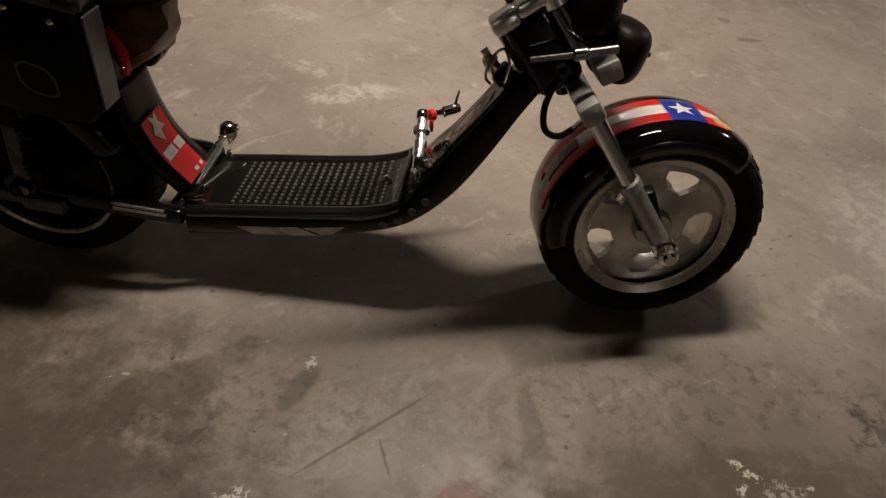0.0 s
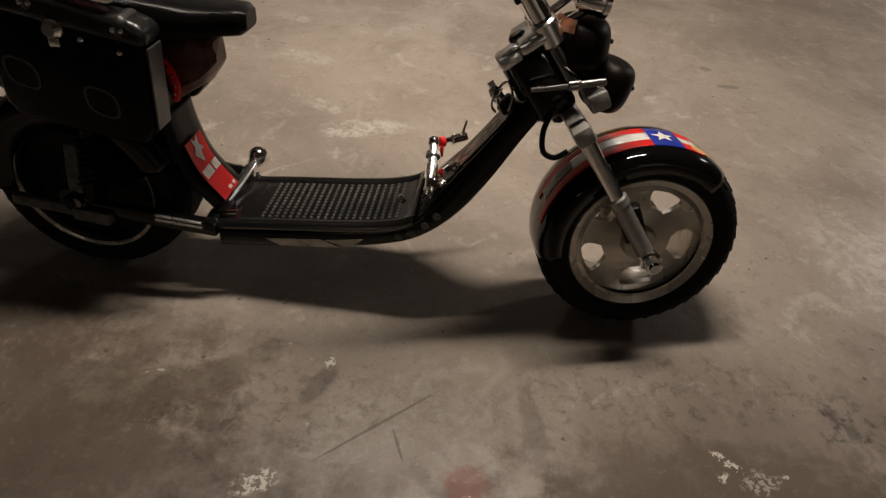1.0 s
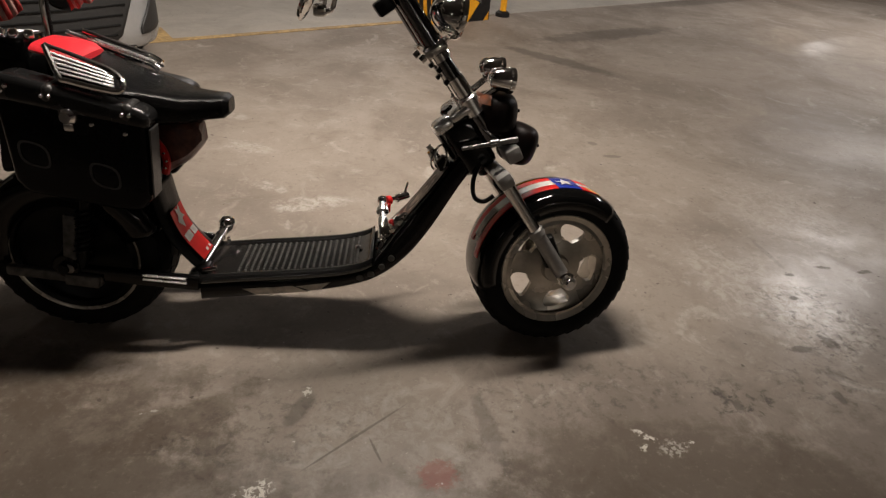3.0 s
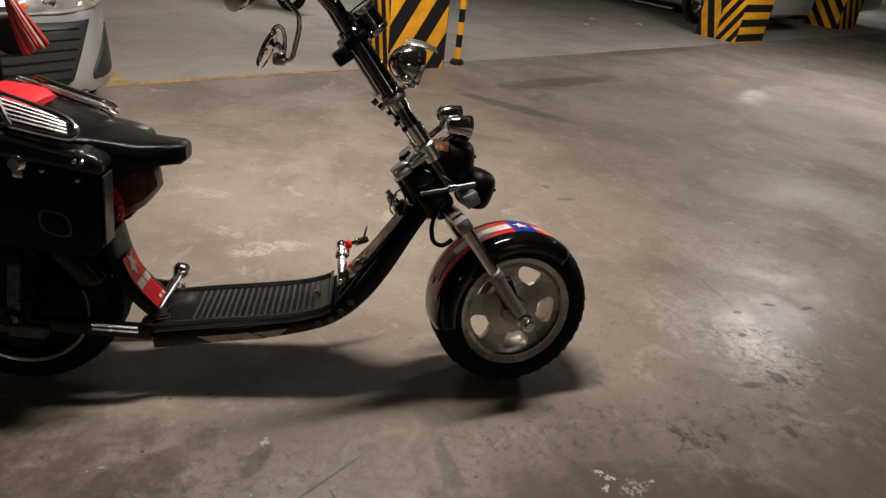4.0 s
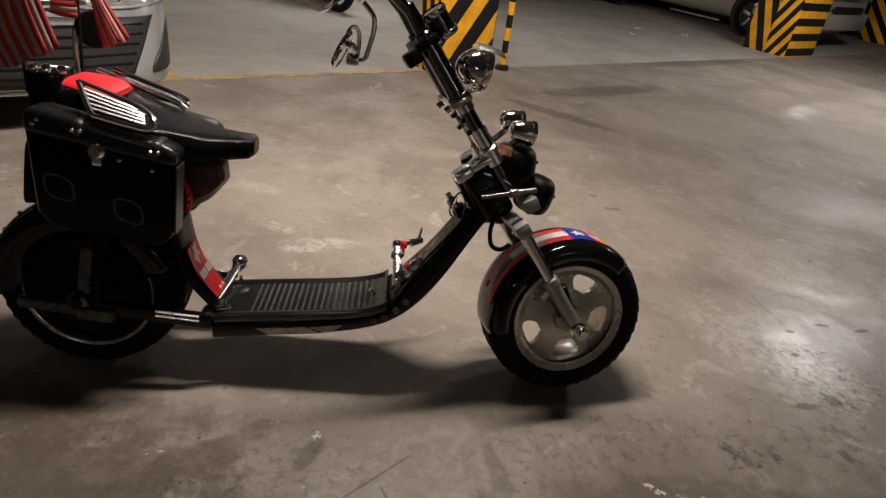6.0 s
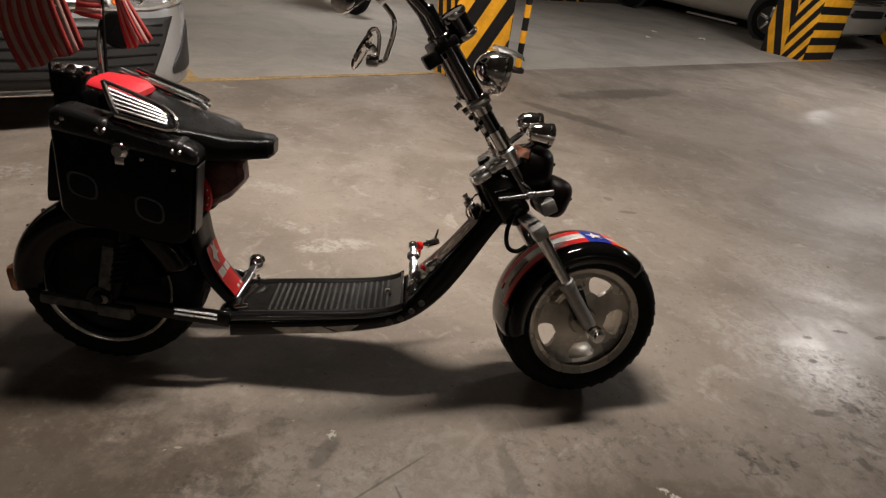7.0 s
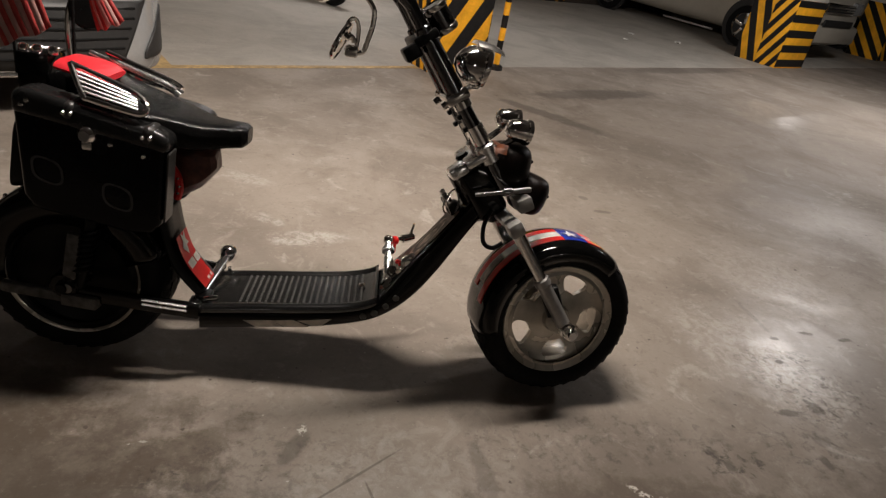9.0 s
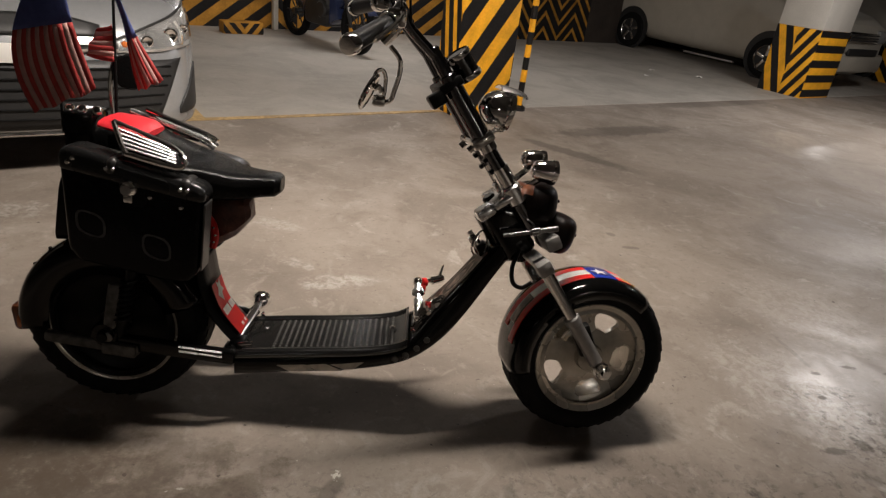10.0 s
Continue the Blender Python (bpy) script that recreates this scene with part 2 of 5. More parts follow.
M = {
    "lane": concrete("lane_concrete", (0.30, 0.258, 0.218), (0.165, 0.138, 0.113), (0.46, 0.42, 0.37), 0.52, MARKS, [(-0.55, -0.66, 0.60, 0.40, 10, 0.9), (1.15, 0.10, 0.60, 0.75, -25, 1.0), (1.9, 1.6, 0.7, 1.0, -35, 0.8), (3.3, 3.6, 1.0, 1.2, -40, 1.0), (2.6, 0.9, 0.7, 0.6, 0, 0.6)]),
    "bay": concrete("bay_concrete", (0.42, 0.39, 0.345), (0.30, 0.278, 0.245), (0.52, 0.49, 0.44), 0.46),
    "wall": mat("cream_wall_paint", (0.62, 0.59, 0.53), 0.6, grain=0.05, stain=0.12, stain_size=2, bump=0.2),
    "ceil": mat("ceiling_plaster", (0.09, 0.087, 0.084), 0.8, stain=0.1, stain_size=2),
    "yellow": mat("hazard_yellow", (0.88, 0.42, 0.02), 0.5, spec=0.25, grain=0.08, stain=0.18, stain_size=7, bump=0.15),
    "oldyellow": mat("grimy_hazard_yellow", (0.42, 0.205, 0.03), 0.6, spec=0.2, grain=0.15, stain=0.35, stain_size=5, bump=0.15),
    "black": mat("hazard_black", (0.014, 0.013, 0.013), 0.5, spec=0.2, grain=0.2, stain=0.2, bump=0.15),
    # dark tint that paints in the dim recess behind the vans
    "soot": mat("painted_gap_shade", (0.035, 0.026, 0.020), 0.7, grain=0.2, stain=0.3, stain_size=3),
    "line": mat("worn_line_paint", (0.42, 0.285, 0.12), 0.6, grain=0.25, grain_size=40, stain=0.35, stain_size=5),
    "gloss": mat("gloss_black_paint", (0.003, 0.003, 0.003), 0.06, rough_var=0.03, spec=0.36),
    "satin": mat("satin_black_plastic", (0.006, 0.006, 0.006), 0.34, grain=0.15, bump=0.15, bump_size=400, spec=0.15),
    "case": mat("black_case_shell", (0.004, 0.004, 0.005), 0.22, grain=0.2, stain=0.2, bump=0.12, bump_size=350, rough_var=0.08, spec=0.15),
    "rubber": mat("tyre_rubber", (0.006, 0.006, 0.006), 0.7, spec=0.14, grain=0.2, stain=0.15, bump=0.2),
    "leather": mat("black_leather", (0.004, 0.004, 0.004), 0.26, spec=0.13, grain=0.15, bump=0.4, bump_size=260),
    "chrome": mat("chrome", (0.90, 0.89, 0.87), 0.05, 1.0, rough_var=0.03),
    "chrome_lamp": mat("lamp_chrome", (0.92, 0.91, 0.89), 0.07, 1.0, rough_var=0.04),
    "chrome_soft": mat("brushed_chrome", (0.95, 0.95, 0.94), 0.26, 1.0, rough_var=0.06),
    "chrome_dull": mat("dull_chrome", (0.74, 0.72, 0.69), 0.16, 1.0, grain=0.1, rough_var=0.08),
    "stud": mat("dull_stud", (0.07, 0.068, 0.064), 0.4, grain=0.2),
    "smoke": mat("smoked_chrome", (0.13, 0.13, 0.135), 0.12, 1.0, rough_var=0.05),
    "gunmetal": mat("gunmetal", (0.20, 0.195, 0.19), 0.3, 1.0, grain=0.15, rough_var=0.08),
    "sticker": mat("dull_white_sticker", (0.62, 0.58, 0.54), 0.4, grain=0.1, stain=0.15, stain_size=40),
    "strap": mat("worn_black_strap", (0.026, 0.025, 0.024), 0.38, grain=0.3, stain=0.3, stain_size=30, bump=0.3, bump_size=300),
    "torque": mat("dusty_grey_metal", (0.07, 0.067, 0.063), 0.5, grain=0.25, stain=0.4, stain_size=30),
    "gritstud": mat("worn_stud", (0.13, 0.127, 0.12), 0.32, 0.3, grain=0.4, grain_size=90),
    "amberdull": mat("dull_amber_band", (0.15, 0.045, 0.015), 0.45, grain=0.3, stain=0.5, stain_size=40),
    "emblem": mat("dull_emblem", (0.05, 0.05, 0.05), 0.45, grain=0.2),
    "alloy": mat("painted_alloy", (0.54, 0.505, 0.44), 0.26, 0.55, grain=0.06, stain=0.12, stain_size=15, rough_var=0.07),
    "fork": mat("grey_fork_paint", (0.35, 0.34, 0.325), 0.36, 0.5, grain=0.08, stain=0.1),
    "red": mat("red_paint", (0.60, 0.012, 0.010), 0.35, spec=0.3, grain=0.06),
    "redseat": mat("red_vinyl", (0.62, 0.02, 0.03), 0.4, grain=0.08, bump=0.2),
    "white": mat("white_decal", (0.78, 0.76, 0.72), 0.25, coat=0.4),
    # the white decal where it fades, darkened for shade at the guard's rear
    "fadewhite": mat("shaded_white_decal", (0.15, 0.105, 0.09), 0.4, grain=0.3, stain=0.5, stain_size=30),
    "blue": mat("blue_decal", (0.02, 0.04, 0.32), 0.25, coat=0.4),
    "gold": mat("gold_decal", (0.75, 0.42, 0.12), 0.25, coat=0.4),
    "orange": mat("amber_lens", (0.55, 0.14, 0.03), 0.15, coat=0.5),
    "brown": mat("dark_brown_leather", (0.004, 0.002, 0.0015), 0.45, grain=0.3, stain=0.4, bump=0.3, spec=0.14),
    "redbrown": mat("red_brown_leather", (0.085, 0.028, 0.018), 0.42, grain=0.3, stain=0.6, stain_size=22, bump=0.4, bump_size=120),
    "decal": mat("faded_decal", (0.56, 0.51, 0.44), 0.4, grain=0.2, stain=0.3, stain_size=20),
    "necksand": mat("worn_sand_print", (0.50, 0.40, 0.33), 0.4, grain=0.5, grain_size=70, stain=0.8, stain_size=45),
    "necktint": mat("neck_picture", (0.15, 0.105, 0.08), 0.3, grain=0.6, grain_size=60, stain=0.9, stain_size=30),
    "lens": mat("clear_lens", (0.42, 0.43, 0.43), 0.05, 0.55, grain=0.3, grain_size=25),
    "carlens": mat("headlight_glass", (0.80, 0.81, 0.80), 0.09, 0.8, grain=0.25, grain_size=30, stain=0.25, stain_size=14),
    "tray": mat("tray_black_plastic", (0.007, 0.007, 0.007), 0.17, grain=0.2, bump=0.1, bump_size=300, spec=0.8, coat=0.4),
    "lid": mat("black_lid_shell", (0.010, 0.010, 0.010), 0.26, grain=0.2, bump=0.12, bump_size=350, rough_var=0.08, spec=0.45),
    "glassdark": mat("dark_glass", (0.01, 0.011, 0.012), 0.04, coat=0.3),
    "flagred": mat("flag_red", (0.40, 0.045, 0.04), 0.8, grain=0.15, bump=0.3),
    "flagwhite": mat("flag_white", (0.46, 0.27, 0.24), 0.8, grain=0.1, bump=0.3),
    "flagblue": mat("flag_blue", (0.06, 0.08, 0.24), 0.8, grain=0.15, bump=0.3),
    "silver": mat("silver_car_paint", (0.46, 0.475, 0.485), 0.24, 0.6, coat=0.6, grain=0.03),
    "whitecar": mat("white_car_paint", (0.40, 0.37, 0.31), 0.3, coat=0.6, grain=0.03, stain=0.05),
    "carblack": mat("car_black_trim", (0.018, 0.018, 0.018), 0.5, grain=0.15),
    "bikeblue": mat("dark_blue_paint", (0.02, 0.03, 0.08), 0.25, coat=0.5),
    "tube": mat("tube_glow", (1.0, 0.92, 0.8), 0.4, emit=4.0),
    "steel": mat("white_enamel", (0.7, 0.69, 0.66), 0.4, grain=0.05),
}


# ---- building helpers ----
def shade(me, angle=35):
    for poly in me.polygons:
        poly.use_smooth = True
    me.set_sharp_from_angle(angle=radians(angle))


def part(name, bm, material, parent=None, label="", smooth=True):
    """Links a bmesh as one mesh object under a thing or a part."""
    bmesh.ops.recalc_face_normals(bm, faces=bm.faces)
    me = bpy.data.meshes.new(name)
    bm.to_mesh(me)
    bm.free()
    for m in material if isinstance(material, (list, tuple)) else [material]:
        me.materials.append(M[m])
    if smooth:
        shade(me)
    ob = new(name, me)
    if parent:
        ob.parent = parent
    if label:
        ob["label"] = label
    return ob


def rotation_to(axis):
    return Vector((0, 0, 1)).rotation_difference(Vector(axis).normalized()).to_matrix().to_4x4()


def add_box(bm, centre, size, bevel=0.0, turn=None, m=None, seg=2):
    t = Matrix.Translation(centre) @ (turn if turn else Matrix()) @ Matrix.Diagonal((*size, 1))
    if m:
        t = m @ t
    got = bmesh.ops.create_cube(bm, size=1.0, matrix=t)
    if bevel:
        edges = {e for v in got["verts"] for e in v.link_edges}
        bmesh.ops.bevel(bm, geom=list(edges), offset=bevel, segments=seg, affect="EDGES", profile=0.5)
    return bm


def add_rod(bm, a, b, r, r2=None, seg=16, bevel=0.0):
    a, b = Vector(a), Vector(b)
    d = b - a
    r2 = r if r2 is None else r2
    prof = [(0, 0), (r, 0), (r2, d.length), (0, d.length)]
    if bevel:
        prof = [(0, 0), (r - bevel, 0), (r, bevel), (r2, d.length - bevel), (r2 - bevel, d.length), (0, d.length)]
    return add_lathe(bm, prof, Matrix.Translation(a) @ rotation_to(d), seg)


def add_lathe(bm, profile, m=None, seg=32, start=0.0, sweep=360.0):
    """Turns (radius, height) pairs about z."""
    m = m or Matrix()
    closed = sweep >= 359.9
    count = seg if closed else seg + 1
    rings = []
    for r, h in profile:
        if r <= 1e-6:
            rings.append([bm.verts.new(m @ Vector((0, 0, h)))])
            continue
        ring = []
        for i in range(count):
            a = radians(start + sweep * i / seg)
            ring.append(bm.verts.new(m @ Vector((r * math.cos(a), r * math.sin(a), h))))
        rings.append(ring)
    for a, b in zip(rings, rings[1:]):
        steps = seg
        for i in range(steps):
            j = (i + 1) % count
            if len(a) == 1 and len(b) == 1:
                continue
            if len(a) == 1:
                bm.faces.new((a[0], b[i], b[j]))
            elif len(b) == 1:
                bm.faces.new((a[i], a[j], b[0]))
            else:
                bm.faces.new((a[i], a[j], b[j], b[i]))
    return bm


def add_loft(bm, rings, closed=True, caps=True):
    """Joins rings of equal count; closed: each ring is a loop."""
    made = [[bm.verts.new(p) for p in ring] for ring in rings]
    count = len(made[0])
    for a, b in zip(made, made[1:]):
        for i in range(count if closed else count - 1):
            j = (i + 1) % count
            bm.faces.new((a[i], a[j], b[j], b[i]))
    if caps and closed:
        bm.faces.new(made[0])
        bm.faces.new(made[-1])
    return bm


def spline(points, steps=6):
    """A smooth line through the points."""
    pts = [Vector(p) for p in points]
    out = []
    for i in range(len(pts) - 1):
        p0, p1, p2, p3 = pts[max(i - 1, 0)], pts[i], pts[i + 1], pts[min(i + 2, len(pts) - 1)]
        for k in range(steps):
            t = k / steps
            out.append(0.5 * (2 * p1 + (p2 - p0) * t + (2 * p0 - 5 * p1 + 4 * p2 - p3) * t * t + (3 * p1 - p0 - 3 * p2 + p3) * t ** 3))
    return out + [pts[-1]]


def add_tube(bm, points, r, seg=10, steps=6):
    line = spline(points, steps) if steps > 1 else [Vector(p) for p in points]
    rings, side = [], None
    for i, p in enumerate(line):
        d = (line[min(i + 1, len(line) - 1)] - line[max(i - 1, 0)]).normalized()
        if side is None:
            side = d.orthogonal().normalized()
        side = (side - d * side.dot(d)).normalized()
        up = d.cross(side)
        rr = r(i / (len(line) - 1)) if callable(r) else r
        rings.append([p + rr * (math.cos(2 * math.pi * k / seg) * side + math.sin(2 * math.pi * k / seg) * up) for k in range(seg)])
    return add_loft(bm, rings)


def add_prism(bm, outline, y0, y1, bevel=0.0, m=None, seg=2):
    """A shape in x and z, drawn out from y0 to y1."""
    m = m or Matrix()
    a = [bm.verts.new(m @ Vector((x, y0, z))) for x, z in outline]
    b = [bm.verts.new(m @ Vector((x, y1, z))) for x, z in outline]
    faces = [bm.faces.new(a), bm.faces.new(list(reversed(b)))]
    for i in range(len(a)):
        j = (i + 1) % len(a)
        faces.append(bm.faces.new((a[j], a[i], b[i], b[j])))
    if bevel:
        edges = {e for f in faces for e in f.edges}
        bmesh.ops.recalc_face_normals(bm, faces=faces)
        bmesh.ops.bevel(bm, geom=list(edges), offset=bevel, segments=seg, affect="EDGES", profile=0.5)
    return bm


def B():
    return bmesh.new()


def thing(name, m, label, category, group=""):
    ob = new(name)
    ob.matrix_world = m
    return tagged(ob, label, category, group)


# ---- the garage ----
BAY = Vector((0.08, 3.76, 0))
G = pose(BAY.x, BAY.y, 0, 0, 0, BAY_TURN)  # u along the bay line, v into the bays

bm = B()
add_box(bm, (0, 0, -0.1), (60, 60, 0.2))
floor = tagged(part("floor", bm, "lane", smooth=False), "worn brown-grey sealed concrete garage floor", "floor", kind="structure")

bm = B()
add_box(bm, (0, 2.085, 0.002), (40, 4.15, 0.004), m=G)
tagged(part("pavement", bm, "bay", smooth=False), "pale grey concrete of the parking bays", "floor", kind="structure")

bm = B()
add_box(bm, (-2.4, 0.0, 0.004), (5.2, 0.055, 0.004), m=G)
add_box(bm, (-2.06, 0.16, 0.0062), (0.10, 0.28, 0.004), m=G)
tagged(part("trim", bm, "line", smooth=False), "worn yellow bay line painted on concrete", "bay line", kind="structure")

bm = B()
add_box(bm, (0, 4.285, 1.31), (40, 0.25, 2.62), m=G)
tagged(part("wall_north", bm, "wall", smooth=False), "cream painted garage wall behind the bays", "wall", kind="structure")
for name, c, s in (("wall_west", (-14, -4, 1.31), (0.25, 26, 2.62)), ("wall_east", (20, -4, 1.31), (0.25, 26, 2.62)), ("wall_south", (2, -12, 1.31), (40, 0.25, 2.62))):
    bm = B()
    add_box(bm, c, s, m=G)
    tagged(part(name, bm, "wall", smooth=False), "cream painted garage wall", "wall", kind="structure")
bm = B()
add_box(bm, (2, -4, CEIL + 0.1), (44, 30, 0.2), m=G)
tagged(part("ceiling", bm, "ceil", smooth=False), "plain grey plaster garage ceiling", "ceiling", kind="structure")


def clip_band(poly, axis, offset, width):
    """Cuts a polygon to the strip offset <= p.axis <= offset + width."""
    for sign, bound in ((1, offset), (-1, -(offset + width))):
        out = []
        for i, p in enumerate(poly):
            q = poly[(i + 1) % len(poly)]
            dp, dq = sign * (p[0] * axis[0] + p[1] * axis[1]) - bound, sign * (q[0] * axis[0] + q[1] * axis[1]) - bound
            if dp >= 0:
                out.append(p)
            if dp * dq < 0:
                t = dp / (dp - dq)
                out.append((p[0] + (q[0] - p[0]) * t, p[1] + (q[1] - p[1]) * t))
        poly = out
        if len(poly) < 3:
            return []
    return poly


def add_stripes(bm, m, w, h, angle, pitch, fill=0.5, phase=0.0, lift=0.003):
    """Slanting bars on a face of w x h metres in the x, z plane of m, its outside towards -y."""
    axis = (math.cos(radians(angle)), math.sin(radians(angle)))
    for k in range(-30, 60):
        poly = clip_band([(0, 0), (w, 0), (w, h), (0, h)], axis, (k + phase) * pitch, pitch * fill)
        if len(poly) < 3:
            continue
        front = [bm.verts.new(m @ Vector((x, -lift, z))) for x, z in poly]
        back = [bm.verts.new(m @ Vector((x, 0.001, z))) for x, z in poly]
        bm.faces.new(front)
        for i in range(len(front)):
            j = (i + 1) % len(front)
            bm.faces.new((front[i], front[j], back[j], back[i]))


def pillar(u, v, wide, deep, top, faces, label):
    """A square concrete column with a hazard-painted foot. faces: side, slant, pitch, phase."""
    ob = thing("pillar", G @ pose(u, v, 0), label, "pillar", "striped garage pillars")
    bm = B()
    add_box(bm, (wide / 2, deep / 2, (CEIL + top) / 2), (wide, deep, CEIL - top), 0.008)
    part("shaft", bm, "wall", ob, "cream painted shaft")
    bm = B()
    add_box(bm, (wide / 2, deep / 2, top / 2), (wide + 0.006, deep + 0.006, top), 0.006)
    part("foot", bm, "yellow", ob, "yellow painted foot")
    where = {"front": (pose(-0.003, -0.003, 0), wide), "left": (pose(-0.003, deep + 0.003, 0, 0, 0, -90), deep), "right": (pose(wide + 0.003, -0.003, 0, 0, 0, 90), deep)}
    bm = B()
    for side, slant, pitch, phase in faces:
        m, w = where[side]
        if isinstance(slant, tuple):
            half_w = (w + 0.006) / 2
            add_stripes(bm, m, half_w, top, slant[0], pitch, 0.5, phase)
            add_stripes(bm, m @ pose(half_w, 0, 0), half_w, top, slant[1], pitch * 0.7, 0.5, phase)
        else:
            add_stripes(bm, m, w + 0.006, top, slant, pitch, 0.5, phase)
    part("stripes", bm, "black", ob, "black hazard stripes", smooth=False)
    return ob


pillar(-0.10, -0.12, 0.57, 0.26, 0.98, [("front", -35, 0.25, 0.2), ("left", 10, 0.11, 0), ("right", 40, 0.2, 0)], "concrete pillar with yellow and black diagonal stripes")
pillar(5.60, 0.0, 0.74, 0.60, 0.86, [("front", 90, 0.19, 0.1), ("left", (18, -32), 0.19, 0), ("right", 40, 0.2, 0)], "cream pillar whose foot has yellow black chevrons")
pillar(10.0, 0.45, 0.80, 0.55, 0.92, [("front", 40, 0.2, 0.1), ("left", 40, 0.19, 0), ("right", 40, 0.2, 0)], "distant pillar with yellow and black stripes")
# painted stripes on the back wall
bm = B()
add_box(bm, (-1.12, 4.155, 0.5), (13.7, 0.012, 1.0), m=G)
tagged(part("baseboard", bm, "oldyellow", smooth=False), "yellow painted dado along the garage wall", "dado", kind="structure")
bm = B()
add_stripes(bm, G @ pose(-8, 4.147, 0.0), 7.92, 1.0, -54, 0.23, 0.48, 0.0)
add_stripes(bm, G @ pose(-0.02, 4.147, 0.0), 0.30, 1.0, 50, 0.23, 0.45, 0.0)
add_stripes(bm, G @ pose(0.30, 4.147, 0.0), 3.70, 1.0, -54, 0.23, 0.52, 0.0)
for k in range(5):
    add_stripes(bm, G @ pose(4.0 + 0.345 * k, 4.147, 0.0), 0.345, 1.0, -40 if k % 2 else 40, 0.16, 0.68, 0.0)
tagged(part("trim", bm, "black", smooth=False), "black diagonal hazard stripes on the dado", "wall stripes", kind="structure")


# past the dado a dark sheet stands in for the shaded recess behind the vans
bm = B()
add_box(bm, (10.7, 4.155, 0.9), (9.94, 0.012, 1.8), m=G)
tagged(part("trim", bm, "soot", smooth=False), "dark brown sheet painted as the shaded recess behind the vans", "wall paint", kind="structure")
bm = B()
add_box(bm, (-0.045, 4.10, 0.5), (0.07, 0.09, 1.0), 0.02, m=G)
tagged(part("trim", bm, "wall"), "cream corner post against the striped wall", "post", kind="structure")


def wheel_stop(u, v):
    """A low painted kerb block against the wall."""
    ob = thing("wheel_stop", G @ pose(u, v, 0), "low concrete kerb block with yellow and black chevrons", "wheel stop")
    bm = B()
    add_box(bm, (0.24, 0.10, 0.07), (0.48, 0.20, 0.14), 0.012)
    part("block", bm, "oldyellow", ob, "yellow painted block")
    bm = B()
    add_stripes(bm, pose(0.0, -0.001, 0.008), 0.24, 0.125, 40, 0.105, 0.5, 0.2)
    add_stripes(bm, pose(0.24, -0.001, 0.008), 0.24, 0.125, -40, 0.105, 0.5, 0.2)
    part("stripes", bm, "black", ob, "black chevron stripes", smooth=False)


wheel_stop(-0.85, 3.60)


def bollard():
    ob = thing("bollard", pose(0.711, 4.044, 0), "slim pole ringed in yellow and black on a rubber base", "bollard")
    bm = B()
    add_lathe(bm, [(0, 0), (0.062, 0), (0.06, 0.03), (0.036, 0.045), (0, 0.045)], None, 20)
    part("base", bm, "black", ob, "black rubber base")
    for k in range(10):
        bm = B()
        add_rod(bm, (0, 0, 0.04 + 0.105 * k), (0, 0, 0.04 + 0.105 * (k + 1)), 0.027, seg=18)
        part("band", bm, "yellow" if k % 2 == 0 else "black", ob)
    bm = B()
    add_lathe(bm, [(0.027, 1.09), (0.02, 1.105), (0, 1.11)], None, 16)
    part("cap", bm, "black", ob)


bollard()


# ---- the scooter ----
SCOOT = pose(-1.262, 0.062, 0, 0, 0, -4.2) @ pose(0, 0, 0, -5)
scooter = thing("scooter", SCOOT, "black electric chopper scooter with chrome trim and flag decals", "scooter")
WHEEL_R, AXLE_X = 0.230, 1.266
STEER = 10.0
RAKE = 36.0
# frame of the fork: origin at the axle, z up along the legs, x ahead, y to the scooter's left
FORK = pose(AXLE_X, 0, WHEEL_R, 0, -RAKE, 0) @ pose(-0.03, 0, 0) @ pose(0, 0, 0, 0, 0, STEER) @ pose(0.03, 0, 0)
WHEEL_F = FORK @ pose(0, 0, 0, 0, RAKE, 0)
REAR = pose(0, 0, WHEEL_R)


def tyre(m, parent, wide):
    h = wide / 2
    bm = B()
    prof = [(0.145, -h + 0.03), (0.160, -h + 0.012), (0.178, -h), (0.194, -h - 0.001), (0.208, -h + 0.007), (0.218, -h + 0.020), (0.2245, -h + 0.042), (0.2275, 0)]
    prof += [(r, -z) for r, z in reversed(prof[:-1])]
    add_lathe(bm, prof, m @ pose(0, 0, 0, 90), 64)
    return part("tyre", bm, "rubber", parent, "black rubber tyre")


def treads(m, parent, wide):
    """Shallow blocks round the shoulders."""
    h = wide / 2
    bm = B()
    for k in range(40):
        for side in (-1, 1):
            t = m @ pose(0, 0, 0, 0, 9 * k + (4.5 if side > 0 else 0), 0)
            add_box(bm, (0, side * (h - 0.030), 0.2172), (0.021, 0.034, 0.007), 0.0, turn=pose(0, 0, 0, side * -18, 0, side * 14), m=t)
            add_box(bm, (0, side * 0.024, 0.2250), (0.024, 0.03, 0.005), 0.0, turn=pose(0, 0, 0, 0, 0, side * 20), m=t)
    return part("tread", bm, "rubber", parent, smooth=False)


